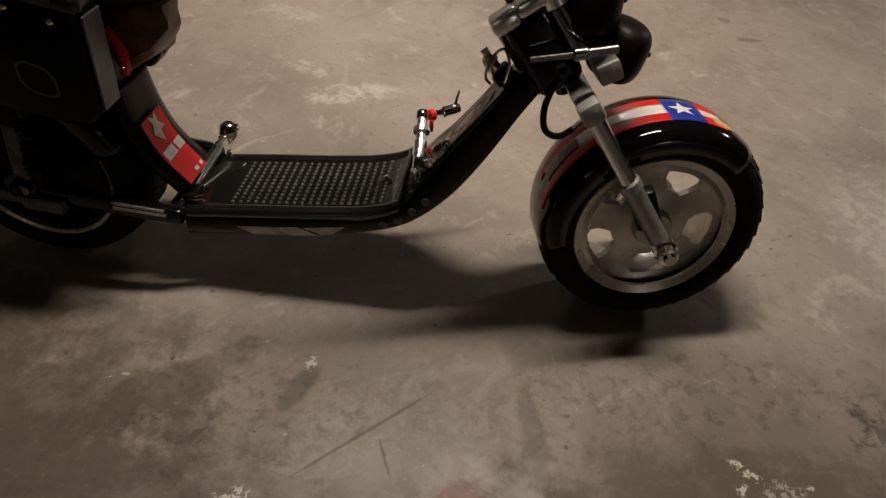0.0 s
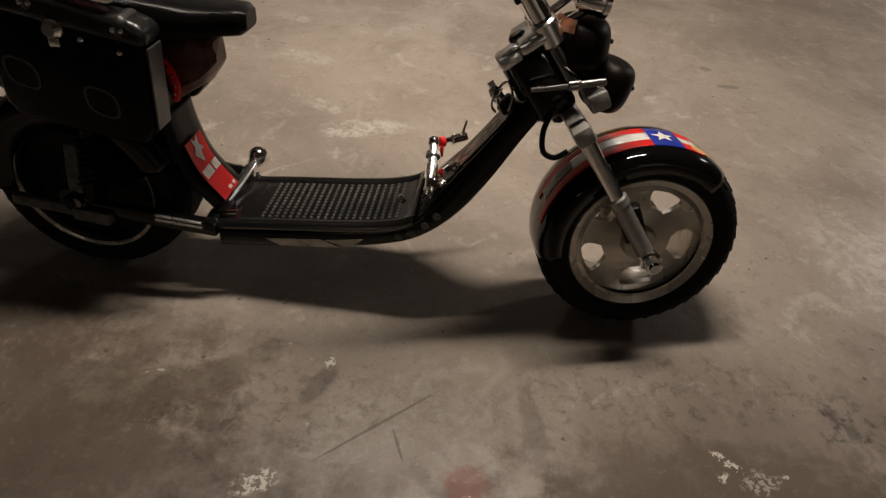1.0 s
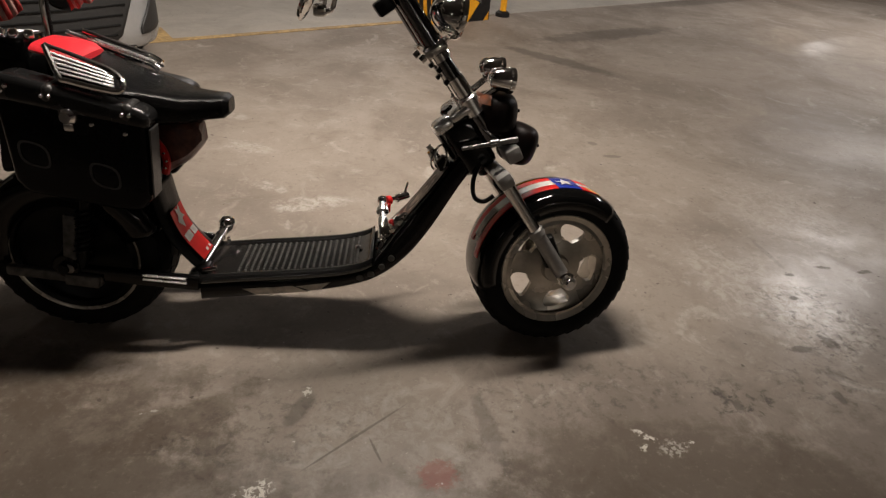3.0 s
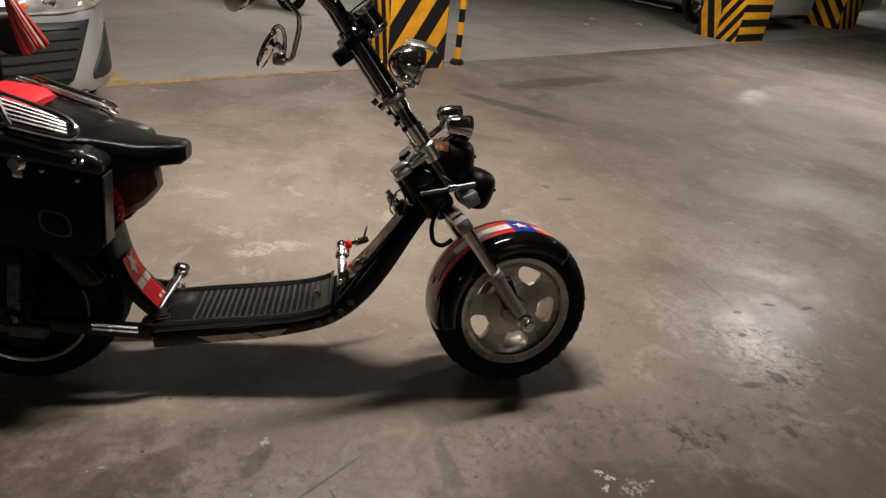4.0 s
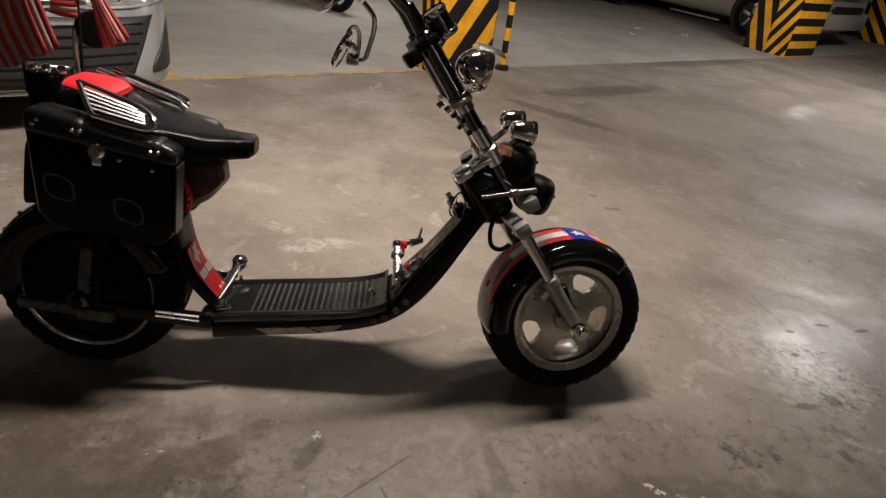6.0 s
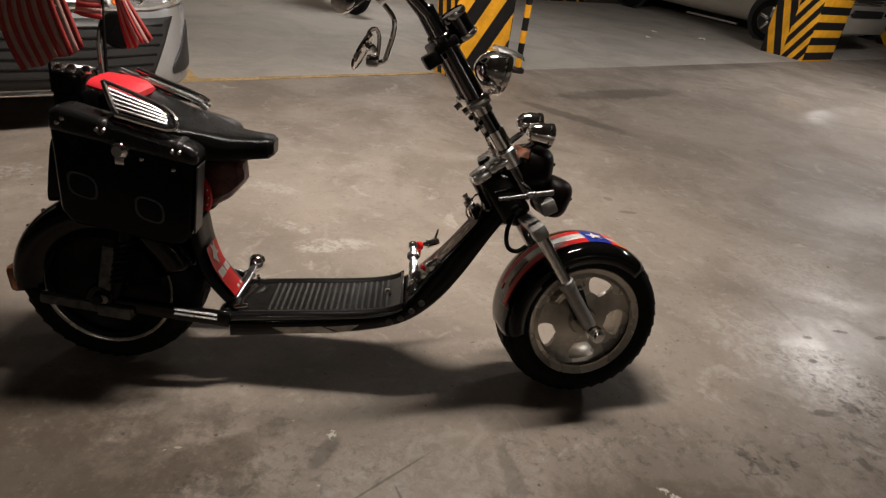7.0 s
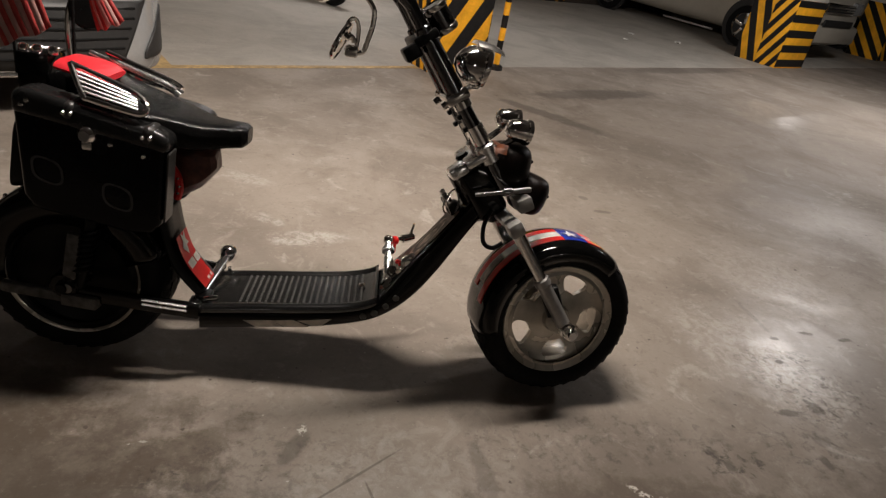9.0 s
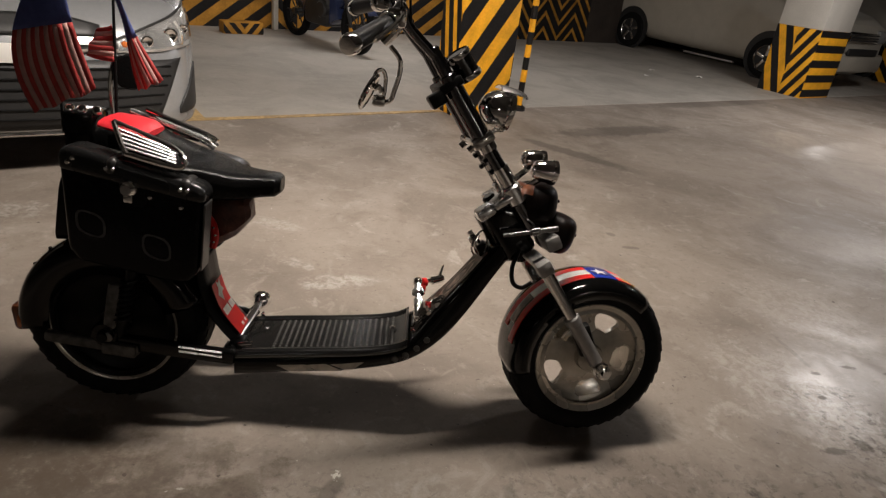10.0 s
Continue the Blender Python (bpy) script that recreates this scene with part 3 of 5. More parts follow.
def alloy_rim(m, parent, y_face, squeeze, paint):
    """A dished cast rim with five windows."""
    bm = B()
    prof = [(0.140, 0.09), (0.150, 0.085), (0.166, 0.095), (0.169, 0.09), (0.158, 0.075), (0.148, 0.03), (0.146, -0.06), (0.152, -0.082), (0.163, -0.092), (0.169, -0.094), (0.1695, -0.09), (0.166, -0.085)]
    k_r = 0.965 if paint == "alloy" else 1.0
    add_lathe(bm, [(r * k_r, z * squeeze) for r, z in prof], m @ pose(0, 0, 0, 90), 56)
    rim = part("rim", bm, paint, parent, "pale grey cast alloy rim" if paint == "alloy" else "dark rim with a bright lip")
    if paint != "alloy":
        bm = B()
        add_lathe(bm, [(0.1575, -0.091), (0.1625, -0.0955), (0.1695, -0.0965), (0.172, -0.092), (0.166, -0.088), (0.1575, -0.091)], m @ pose(0, 0, 0, 90) @ Matrix.Diagonal((1, 1, -squeeze, 1)), 56)
        part("rim_lip", bm, "alloy", rim, "bright rim lip")
    bm = B()
    radii = [0.034, 0.055, 0.072, 0.082, 0.096, 0.110, 0.123, 0.132, 0.148]
    depth = [0.0, 0.004, 0.008, 0.010, 0.012, 0.012, 0.010, 0.006, 0.0]
    opening = [11, 11, 11, 12, 17, 19.5, 19.5, 16, 16]
    cut = range(3, 7) if paint == "alloy" else ()
    per = 6
    seg = 10 * per
    front, back = {}, {}
    for i, r in enumerate(radii):
        for k in range(seg):
            sector, step = divmod(k, 2 * per)
            w = opening[i]
            if step < per:
                a = 66 + 72 * sector - w + 2 * w * step / per
            else:
                a = 66 + 72 * sector + w + (72 - 2 * w) * (step - per) / per
            a = radians(a)
            rr = r * k_r
            for store, y in ((front, y_face + depth[i]), (back, y_face + depth[i] + 0.016)):
                store[i, k] = bm.verts.new(m @ Vector((rr * math.cos(a), y, rr * math.sin(a))))
    solid = {(i, k) for i in range(len(radii) - 1) for k in range(seg) if not (i in cut and k % (2 * per) < per)}
    for i, k in solid:
        k2 = (k + 1) % seg
        bm.faces.new((front[i, k], front[i, k2], front[i + 1, k2], front[i + 1, k]))
        bm.faces.new((back[i, k], back[i + 1, k], back[i + 1, k2], back[i, k2]))
        for near, e in (((i, (k - 1) % seg), ((i, k), (i + 1, k))), ((i, k2), ((i + 1, k2), (i, k2))), ((i - 1, k), ((i, k2), (i, k))), ((i + 1, k), ((i + 1, k), (i + 1, k2)))):
            if near not in solid:
                bm.faces.new((front[e[0]], front[e[1]], back[e[1]], back[e[0]]))
    for v in [v for v in bm.verts if not v.link_faces]:
        bm.verts.remove(v)
    part("spokes", bm, paint, rim, "broad cast spokes")
    bm = B()
    add_lathe(bm, [(0, 0.03), (0.036, 0.03), (0.04, 0.02), (0.04, -0.05), (0.046, -0.06), (0, -0.06)], m @ pose(0, y_face + 0.01, 0, 90), 24)
    part("hub", bm, paint, rim, "wheel hub")
    return rim


def wheel(name, m, y_face, wide, paint):
    hub = new(name)
    hub.parent = scooter
    hub["label"] = "fat black tyre on a pale alloy rim"
    tyre(m, hub, wide)
    treads(m, hub, wide)
    rim = alloy_rim(m, hub, y_face, wide / 0.21, paint)
    bm = B()
    # brake disc with a ring of holes, behind the spokes
    ring = []
    for y in (0.0, 0.004):
        for r in (0.046, 0.076):
            ring.append([bm.verts.new(m @ Vector((r * math.cos(radians(a)), 0.03 + y, r * math.sin(radians(a))))) for a in range(0, 360, 10)])
    for a, b in ((0, 1), (1, 3), (3, 2), (2, 0)):
        for i in range(36):
            j = (i + 1) % 36
            bm.faces.new((ring[a][i], ring[a][j], ring[b][j], ring[b][i]))
    part("brake_disc", bm, "chrome_dull", hub, "steel brake disc")
    return hub


wheel("front_wheel", WHEEL_F, -0.052, 0.168, "alloy")
wheel("rear_wheel", REAR, -0.060, 0.195, "satin")


def arch(name, m, parent, a0, a1, r, half, skirt, material, label="", lift=0.0, y0=None, y1=None, steps=40, thick=0.004):
    """A mudguard: a bowed sheet round the wheel's axle from angle a0 to a1."""
    bm = B()
    if y0 is None:
        section = [(-half, r - skirt)] + [(-half * math.cos(radians(b)) ** 0.5 if b < 90 else half * abs(math.cos(radians(b))) ** 0.5, r - 0.032 + 0.032 * math.sin(radians(b))) for b in (10, 25, 42, 60, 78, 102, 120, 138, 155, 170)] + [(half, r - skirt)]
    else:
        section = [(y0 + (y1 - y0) * k / 6, None) for k in range(7)]
    rings = []
    for k in range(steps + 1):
        a = radians(a0 + (a1 - a0) * k / steps)
        row = []
        for y, rr in section:
            if rr is None:
                b = math.acos(min(1, (abs(y) / half) ** 2))
                rr = r - 0.032 + 0.032 * math.sin(b) + lift
            row.append(m @ Vector((rr * math.cos(a), y, rr * math.sin(a))))
        rings.append(row)
    add_loft(bm, rings, closed=False)
    ob = part(name, bm, material, parent, label)
    mod = ob.modifiers.new("thick", "SOLIDIFY")
    mod.thickness, mod.offset = thick, -1
    return ob


GUARD_R, GUARD_H = 0.2325, 0.094
guard = arch("front_mudguard", WHEEL_F, scooter, 52, 192, GUARD_R, GUARD_H, 0.05, "gloss", "gloss black mudguard with flag decals")
# past 138 degrees the white stripe's colour holds its fading and shade
for y0, y1, a0, a1, c in ((-0.055, -0.028, 95, 172, "red"), (-0.028, 0.010, 95, 138, "white"), (-0.028, 0.010, 138, 160, "fadewhite"), (0.010, 0.036, 95, 165, "red"), (-0.055, 0.036, 78, 95, "blue"), (-0.055, -0.024, 67, 78, "red"), (-0.024, 0.004, 67, 78, "white"), (0.004, 0.036, 67, 78, "red"), (-0.048, -0.020, 63, 73, "gold")):
    arch("decal", WHEEL_F, guard, a0, a1, GUARD_R, GUARD_H, 0, c, {"red": "red stripe", "white": "white stripe", "fadewhite": "faded white stripe with shade in its colour", "blue": "blue panel", "gold": "gold flash"}[c], 0.0012 if c != "gold" else 0.002, y0, y1, 24, 0.001)
# the white star on the blue panel
bm = B()
pts = []
for k in range(10):
    rr = 0.028 if k % 2 == 0 else 0.0115
    pts.append((rr * math.cos(radians(36 * k + 90)), rr * math.sin(radians(36 * k + 90))))


def on_guard(angle, y, lift):
    b = math.acos(min(1, (abs(y) / GUARD_H) ** 2))
    rr = GUARD_R - 0.032 + 0.032 * math.sin(b) + lift
    return WHEEL_F @ Vector((rr * math.cos(angle), y, rr * math.sin(angle)))


mid = bm.verts.new(on_guard(radians(87.5), -0.012, 0.003))
rim_pts = [bm.verts.new(on_guard(radians(87.5) + px / 0.252, -0.012 + py, 0.003)) for px, py in pts]
for k in range(10):
    bm.faces.new((mid, rim_pts[k], rim_pts[(k + 1) % 10]))
part("star", bm, "white", guard, "white star", smooth=False)


def F(x, y, z):
    return FORK @ Vector((x, y, z))


# fork legs
for side in (-1, 1):
    bm = B()
    y = side * 0.122
    add_rod(bm, F(0, y, -0.03), F(0, y, 0.16), 0.0190, 0.0185, 20, 0.004)
    add_rod(bm, F(0, y, 0.15), F(0, y, 0.175), 0.022, 0.021, 20, 0.004)
    leg = part("fork_leg", bm, "fork", scooter, "grey telescopic fork leg")
    bm = B()
    add_rod(bm, F(0, y, 0.17), F(0, y, 0.345), 0.0165, None, 20)
    part("stanchion", bm, "chrome_dull", leg, "bright inner tube")
    bm = B()
    add_lathe(bm, [(0, 0.03), (0.011, 0.03), (0.013, 0.022), (0.019, 0.02), (0.019, 0.004), (0.023, 0), (0.023, -0.02), (0, -0.02)], FORK @ pose(0, y + side * 0.022, 0, -side * 90 + 180 if side > 0 else 90), 16)
    part("axle_nut", bm, "chrome", leg, "chrome axle nut")
bm = B()
add_box(bm, F(0.004, -0.104, 0.085), (0.05, 0.03, 0.09), 0.008, turn=pose(0, 0, 0, 0, -RAKE + 10, 0))
part("brake_caliper", bm, "satin", scooter, "black brake caliper")
# lower yoke
bm = B()
add_box(bm, (0.0, 0, 0.345), (0.038, 0.28, 0.022), 0.008, m=FORK)
for side in (-1, 1):
    add_box(bm, (0.0, side * 0.124, 0.335), (0.040, 0.044, 0.040), 0.009, m=FORK)
part("lower_yoke", bm, "fork", scooter, "grey lower fork yoke")
bm = B()
add_box(bm, (0.056, -0.06, 0.362), (0.040, 0.075, 0.038), 0.006, m=FORK, turn=pose(0, 0, 0, 0, 8, 0))
part("yoke_block", bm, "fork", scooter, "grey mounting block")
# upper yoke and the risers
bm = B()
add_box(bm, (0.008, 0, 0.52), (0.075, 0.140, 0.024), 0.009, m=FORK)
for side in (-1, 1):
    add_rod(bm, F(0.034, side * 0.047, 0.492), F(0.034, side * 0.047, 0.545), 0.0255, None, 20, 0.005)
add_box(bm, (-0.052, -0.045, 0.518), (0.05, 0.05, 0.03), 0.009, m=FORK)
part("upper_yoke", bm, "chrome_soft", scooter, "chromed upper fork yoke")
for side in (-1, 1):
    bm = B()
    add_rod(bm, F(0.036, side * 0.047, 0.40), F(0.030, side * 0.047, 0.69), 0.0195, None, 24, 0.003)
    add_rod(bm, F(0.030, side * 0.047, 0.69), F(0.028, side * 0.047, 0.86), 0.0235, 0.0225, 24, 0.003)
    add_rod(bm, F(0.028, side * 0.047, 0.85), F(0.028, side * 0.047, 0.93), 0.0165, 0.015, 20, 0.003)
    riser = part("riser", bm, "smoke", scooter, "dark polished riser tube")
    for s in (0.600, 0.634):
        bm = B()
        add_box(bm, (0.011, side * 0.050, s), (0.014, 0.018, 0.012), 0.004, m=FORK)
        part("cable_clip", bm, "satin", riser, "black cable clip")
    bm = B()
    add_rod(bm, F(0.034, side * 0.047, 0.55), F(0.033, side * 0.047, 0.60), 0.0225, None, 18)
    add_rod(bm, F(0.032, side * 0.047, 0.650), F(0.032, side * 0.047, 0.668), 0.0232, None, 18)
    part("sleeve", bm, "chrome_lamp", riser, "chrome sleeve")
bm = B()
add_box(bm, (0.028, 0, 0.682), (0.062, 0.142, 0.032), 0.010, m=FORK)
for side in (-1, 1):
    add_rod(bm, F(0.058, side * 0.047, 0.684), F(0.068, side * 0.047, 0.684), 0.007, None, 10)
    add_rod(bm, F(-0.002, side * 0.047, 0.678), F(-0.014, side * 0.047, 0.676), 0.009, None, 10)
part("riser_clamp", bm, "chrome_dull", scooter, "chrome clamp across the risers")
bm = B()
add_box(bm, (0.024, 0, 0.835), (0.062, 0.140, 0.024), 0.006, m=FORK)
add_box(bm, (-0.020, -0.05, 0.822), (0.042, 0.042, 0.034), 0.006, m=FORK)
part("upper_clamp", bm, "satin", scooter, "black clamp with a switch box")

# handlebar with grips
bm = B()
add_tube(bm, [F(0.028, -0.047, 0.90), (0.690, -0.062, 1.045), (0.672, -0.085, 1.083), (0.665, -0.13, 1.075), (0.645, -0.19, 1.046), (0.605, -0.28, 1.018)], 0.0125, 12)
add_tube(bm, [F(0.028, 0.047, 0.90), (0.672, 0.075, 1.05), (0.650, 0.10, 1.088), (0.635, 0.14, 1.092), (0.60, 0.21, 1.085), (0.545, 0.31, 1.07)], 0.0125, 12)
add_tube(bm, [(0.690, -0.062, 1.052), (0.680, 0.0, 1.058), (0.668, 0.075, 1.052)], 0.0125, 12)
bar = part("handlebar", bm, "smoke", scooter, "dark polished swept-back handlebar")
for a, b in (((0.648, -0.185, 1.048), (0.592, -0.315, 1.008)), ((0.60, 0.21, 1.085), (0.535, 0.33, 1.067))):
    a, b = Vector(a), Vector(b)
    side = -1 if a.y < 0 else 1
    d = (b - a).normalized()
    bm = B()
    add_rod(bm, a, b, 0.0175, 0.0185, 20, 0.003)
    part("grip", bm, "satin", bar, "black rubber grip")
    bm = B()
    add_lathe(bm, [(0.0, 0.0), (0.021, 0.0), (0.0215, 0.014), (0.017, 0.022), (0, 0.024)], Matrix.Translation(b) @ rotation_to(d), 20)
    part("grip_end", bm, "chrome", bar, "chrome grip end")
    bm = B()
    add_lathe(bm, [(0, -0.018), (0.020, -0.018), (0.022, -0.010), (0.022, 0.0), (0, 0.0)], Matrix.Translation(a) @ rotation_to(d), 20)
    part("grip_collar", bm, "chrome", bar, "chrome grip collar")
    bm = B()
    add_tube(bm, [a + Vector((0.004, 0.02 * -side, 0.014)), a + Vector((0.03, side * 0.01, 0.022)), a + d * 0.05 + Vector((0.036, 0, 0.012)), a + d * 0.13 + Vector((0.034, 0, 0.004))], 0.005, 8)
    part("brake_lever", bm, "chrome", bar, "chrome brake lever")
    bm = B()
    add_box(bm, a - d * 0.045, (0.042, 0.05, 0.04), 0.008)
    part("switch_box", bm, "chrome_dull", bar, "small chromed switch box")
    bm = B()
    add_tube(bm, [a - d * 0.045 + Vector((0.01, 0, 0.02)), a + Vector((0.02, 0, 0.08)), a + Vector((0.03, -side * 0.06, 0.12)), Vector((0.70, side * 0.05, 1.02))], 0.003, 6)
    part("brake_cable", bm, "satin", bar, "thin black cable")
bm = B()
add_tube(bm, [(0.668, -0.12, 1.055), (0.660, -0.125, 1.03), (0.640, -0.125, 1.005)], lambda f: 0.016 - 0.006 * f, 10)
part("lever_perch", bm, "chrome", bar, "polished lever perch")

# hanging mirror on the near side
bm = B()
add_tube(bm, [(0.655, -0.12, 1.0), (0.678, -0.12, 0.975), (0.681, -0.12, 0.945), (0.672, -0.12, 0.905), (0.664, -0.12, 0.882), (0.640, -0.12, 0.876)], 0.0055, 8)
mirror = part("mirror_stem", bm, "chrome", scooter, "curved chrome mirror stem")
mm = Matrix.Translation((0.617, -0.14, 0.900)) @ rotation_to((0.90, -0.17, -0.42))
bm = B()
add_lathe(bm, [(0, -0.010), (0.02, -0.009), (0.036, -0.006), (0.041, 0.0), (0.041, 0.003), (0.037, 0.005), (0.035, 0.003), (0.0, 0.003)], mm @ Matrix.Diagonal((1.12, 0.85, 1, 1)), 28)
part("mirror_head", bm, "chrome", mirror, "oval chrome mirror head")
bm = B()
add_tube(bm, [(0.626, -0.135, 0.925), (0.631, -0.130, 0.944), (0.643, -0.125, 0.948), (0.651, -0.122, 0.930), (0.650, -0.120, 0.895), (0.645, -0.120, 0.882)], 0.0045, 8)
add_tube(bm, [(0.628, -0.132, 0.905), (0.637, -0.126, 0.912), (0.644, -0.122, 0.900)], 0.006, 8)
part("mirror_loop", bm, "chrome", mirror, "bent chrome mirror loop")
bm = B()
add_box(bm, (0.640, -0.12, 0.880), (0.030, 0.024, 0.026), 0.007)
part("mirror_joint", bm, "chrome", mirror, "chrome joint")

# round black lamp body with a chrome rim, up on the risers
GA = pose(0.831, -0.004, 0.968, 0, 141, STEER)
bm = B()
add_lathe(bm, [(0, -0.036), (0.024, -0.036), (0.028, -0.032), (0.029, 0.026), (0, 0.026)], GA, 32)
gauge = part("gauge", bm, "smoke", scooter, "polished dark drum gauge with chrome rims")
for z in (-0.034, 0.022):
    bm = B()
    add_lathe(bm, [(0.0285, z - 0.004), (0.0315, z - 0.002), (0.032, z + 0.006), (0.030, z + 0.010), (0.026, z + 0.011)], GA, 32)
    part("bezel", bm, "chrome", gauge, "chrome rim")
bm = B()
add_lathe(bm, [(0.028, 0.028), (0.016, 0.030), (0, 0.031)], GA, 24)
part("dial", bm, "glassdark", gauge, "dark dial glass")
bm = B()
add_box(bm, (0.790, -0.008, 0.962), (0.045, 0.034, 0.022), 0.006, turn=pose(0, 0, 0, 0, 50, 0))
add_rod(bm, (0.800, -0.03, 0.975), (0.800, 0.02, 0.975), 0.009, None, 12, 0.002)
part("gauge_mount", bm, "chrome", gauge, "chrome mount")

# headlamp: a chrome bowl with a peak
HL = pose(0.940, 0.022, 0.872, 0, 100, STEER)
bm = B()
add_lathe(bm, [(0, -0.060), (0.012, -0.059), (0.026, -0.050), (0.040, -0.034), (0.049, -0.014), (0.0525, 0.002), (0.056, 0.004), (0.0575, 0.010), (0.055, 0.017), (0.050, 0.018), (0.048, 0.010)], HL, 40)
lamp = part("headlamp", bm, "chrome_lamp", scooter, "chrome bullet headlamp")
bm = B()
add_lathe(bm, [(0.049, 0.012), (0.035, 0.019), (0.018, 0.023), (0, 0.024)], HL, 28)
part("lens", bm, "lens", lamp, "clear headlamp lens")
bm = B()
add_lathe(bm, [(0.0585, -0.024), (0.0605, 0.008), (0.058, 0.034), (0.053, 0.048), (0.0515, 0.048), (0.056, 0.033), (0.0585, 0.008), (0.0565, -0.024), (0.0585, -0.024)], HL, 14, 180 - 36, 72)
part("lamp_peak", bm, "chrome_soft", lamp, "bright chrome lamp peak")
for k in range(10):
    a = radians(200 + 16 * k)
    bm = B()
    add_lathe(bm, [(0, 0.004), (0.0025, 0.003), (0.0035, 0)], HL @ Matrix.Translation((0.0545 * math.cos(a), 0.0545 * math.sin(a), 0.001)) @ pose(0, 0, 0, 0, 180, 0), 8)
    part("rim_screw", bm, "chrome", lamp)
bm = B()
add_rod(bm, (0.888, 0.015, 0.820), (0.905, 0.012, 0.800), 0.010, 0.008, 14, 0.002)
add_box(bm, (0.893, 0.008, 0.806), (0.030, 0.03, 0.03), 0.005, turn=pose(0, 0, 0, 0, 20, 0))
part("headlamp_bracket", bm, "chrome", lamp, "chrome bracket")

# two small chrome spot lamps
for x, y, z in ((1.070, -0.022, 0.738), (1.054, 0.062, 0.745)):
    m = pose(x, y, z, 0, 97, STEER)
    bm = B()
    add_lathe(bm, [(0, -0.040), (0.012, -0.039), (0.022, -0.031), (0.028, -0.012), (0.029, 0.010), (0.032, 0.012), (0.032, 0.022), (0.028, 0.023), (0.027, 0.018)], m, 28)
    spot = part("spot_lamp", bm, "chrome_lamp", scooter, "small chrome spot lamp")
    bm = B()
    add_lathe(bm, [(0.028, 0.018), (0.016, 0.022), (0, 0.023)], m, 24)
    part("lens", bm, "glassdark", spot, "dark lens")
    bm = B()
    add_rod(bm, (x - 0.012, y, z - 0.02), (x - 0.055, y * 0.7, z - 0.055), 0.008, None, 10)
    part("stem", bm, "chrome_dull", spot, "short chrome stem")
# dark rounded pods below them
for z, x, r, tilt in ((0.458, 0.080, 0.055, 36), (0.356, 0.090, 0.049, 50)):
    m = FORK @ pose(x, -0.012, z, 0, tilt, 0)
    bm = B()
    add_lathe(bm, [(r * abs(math.cos(radians(a))) ** 0.55, 0.052 * math.copysign(abs(math.sin(radians(a))) ** 0.7, a)) for a in range(-90, 91, 10)], m @ Matrix.Diagonal((1, 1.4, 1, 1)), 28)
    pod = part("horn_pod", bm, "brown", scooter, "dark brown rounded horn pod")
    if z > 0.4:
        bm = B()
        add_loft(bm, [[m @ Vector((q * r * math.cos(radians(a)), 1.4 * q * r * math.sin(radians(a)), h)) for q, h in ((0.80, 0.0500), (0.90, 0.0470), (0.985, 0.0390), (1.012, 0.0270))] for a in range(165, 236, 10)], closed=False)
        part("rim_band", bm, "amberdull", pod, "dull amber patch on the rim")
    for k in range(7):
        a = radians(-60 + 22 * k)
        bm = B()
        add_lathe(bm, [(0, 0.004), (0.004, 0.003), (0.005, 0)], m @ Matrix.Translation((r * 0.99 * math.cos(a), -1.3 * r * 0.3, 0.01)) @ rotation_to((math.cos(a), math.sin(a) * 0.2, 0)), 8)
        part("pod_stud", bm, "brown", pod)
# side stalk
bm = B()
add_rod(bm, F(-0.045, -0.085, 0.452), F(0.02, -0.105, 0.427), 0.0048, 0.006, 12, 0.001)
add_rod(bm, F(0.035, -0.105, 0.42), F(0.082, -0.105, 0.398), 0.0075, 0.0075, 12, 0.002)
add_rod(bm, F(0.016, -0.105, 0.429), F(0.040, -0.105, 0.418), 0.011, 0.010, 12, 0.003)
part("indicator_stalk", bm, "gunmetal", scooter, "dull metal indicator stalk")
# cable loop under the neck
bm = B()
add_tube(bm, [(1.03, -0.05, 0.53), (1.015, -0.07, 0.49), (1.02, -0.085, 0.452), (1.045, -0.085, 0.44), (1.07, -0.08, 0.455)], 0.006, 8)
part("cable", bm, "satin", scooter, "black cable loop")
# head tube
bm = B()
add_rod(bm, F(-0.035, 0, 0.36), F(-0.035, 0, 0.51), 0.042, 0.042, 28, 0.006)
add_rod(bm, F(-0.02, 0, 0.33), F(-0.02, 0, 0.538), 0.018, None, 20, 0.005)
part("head_tube", bm, "gloss", scooter, "black steering head tube")
bm = B()
add_box(bm, (-0.020, 0, 0.435), (0.085, 0.110, 0.150), 0.016, m=FORK, seg=3)
part("head_cover", bm, "gloss", scooter, "black cover round the steering head")

# frame: deck spine swept up into the neck, one sheet-metal body
def ribbon(name, line, material, label="", parent=None, bevel=0.012):
    """A swept box: rows of x, top z, bottom z, half width."""
    bm = B()
    rings = []
    for x, zt, xb, zb, h in line:
        mid, up = Vector(((x + xb) / 2, 0, (zt + zb) / 2)), Vector(((x - xb) / 2, 0, (zt - zb) / 2))
        ring = []
        for k in range(28):
            a = 2 * math.pi * k / 28
            c, s = math.cos(a), math.sin(a)
            ring.append(mid + up * math.copysign(abs(s) ** 0.36, s) + Vector((0, h * math.copysign(abs(c) ** 0.36, c), 0)))
        rings.append(ring)
    add_loft(bm, rings)
    return part(name, bm, material, parent or scooter, label)


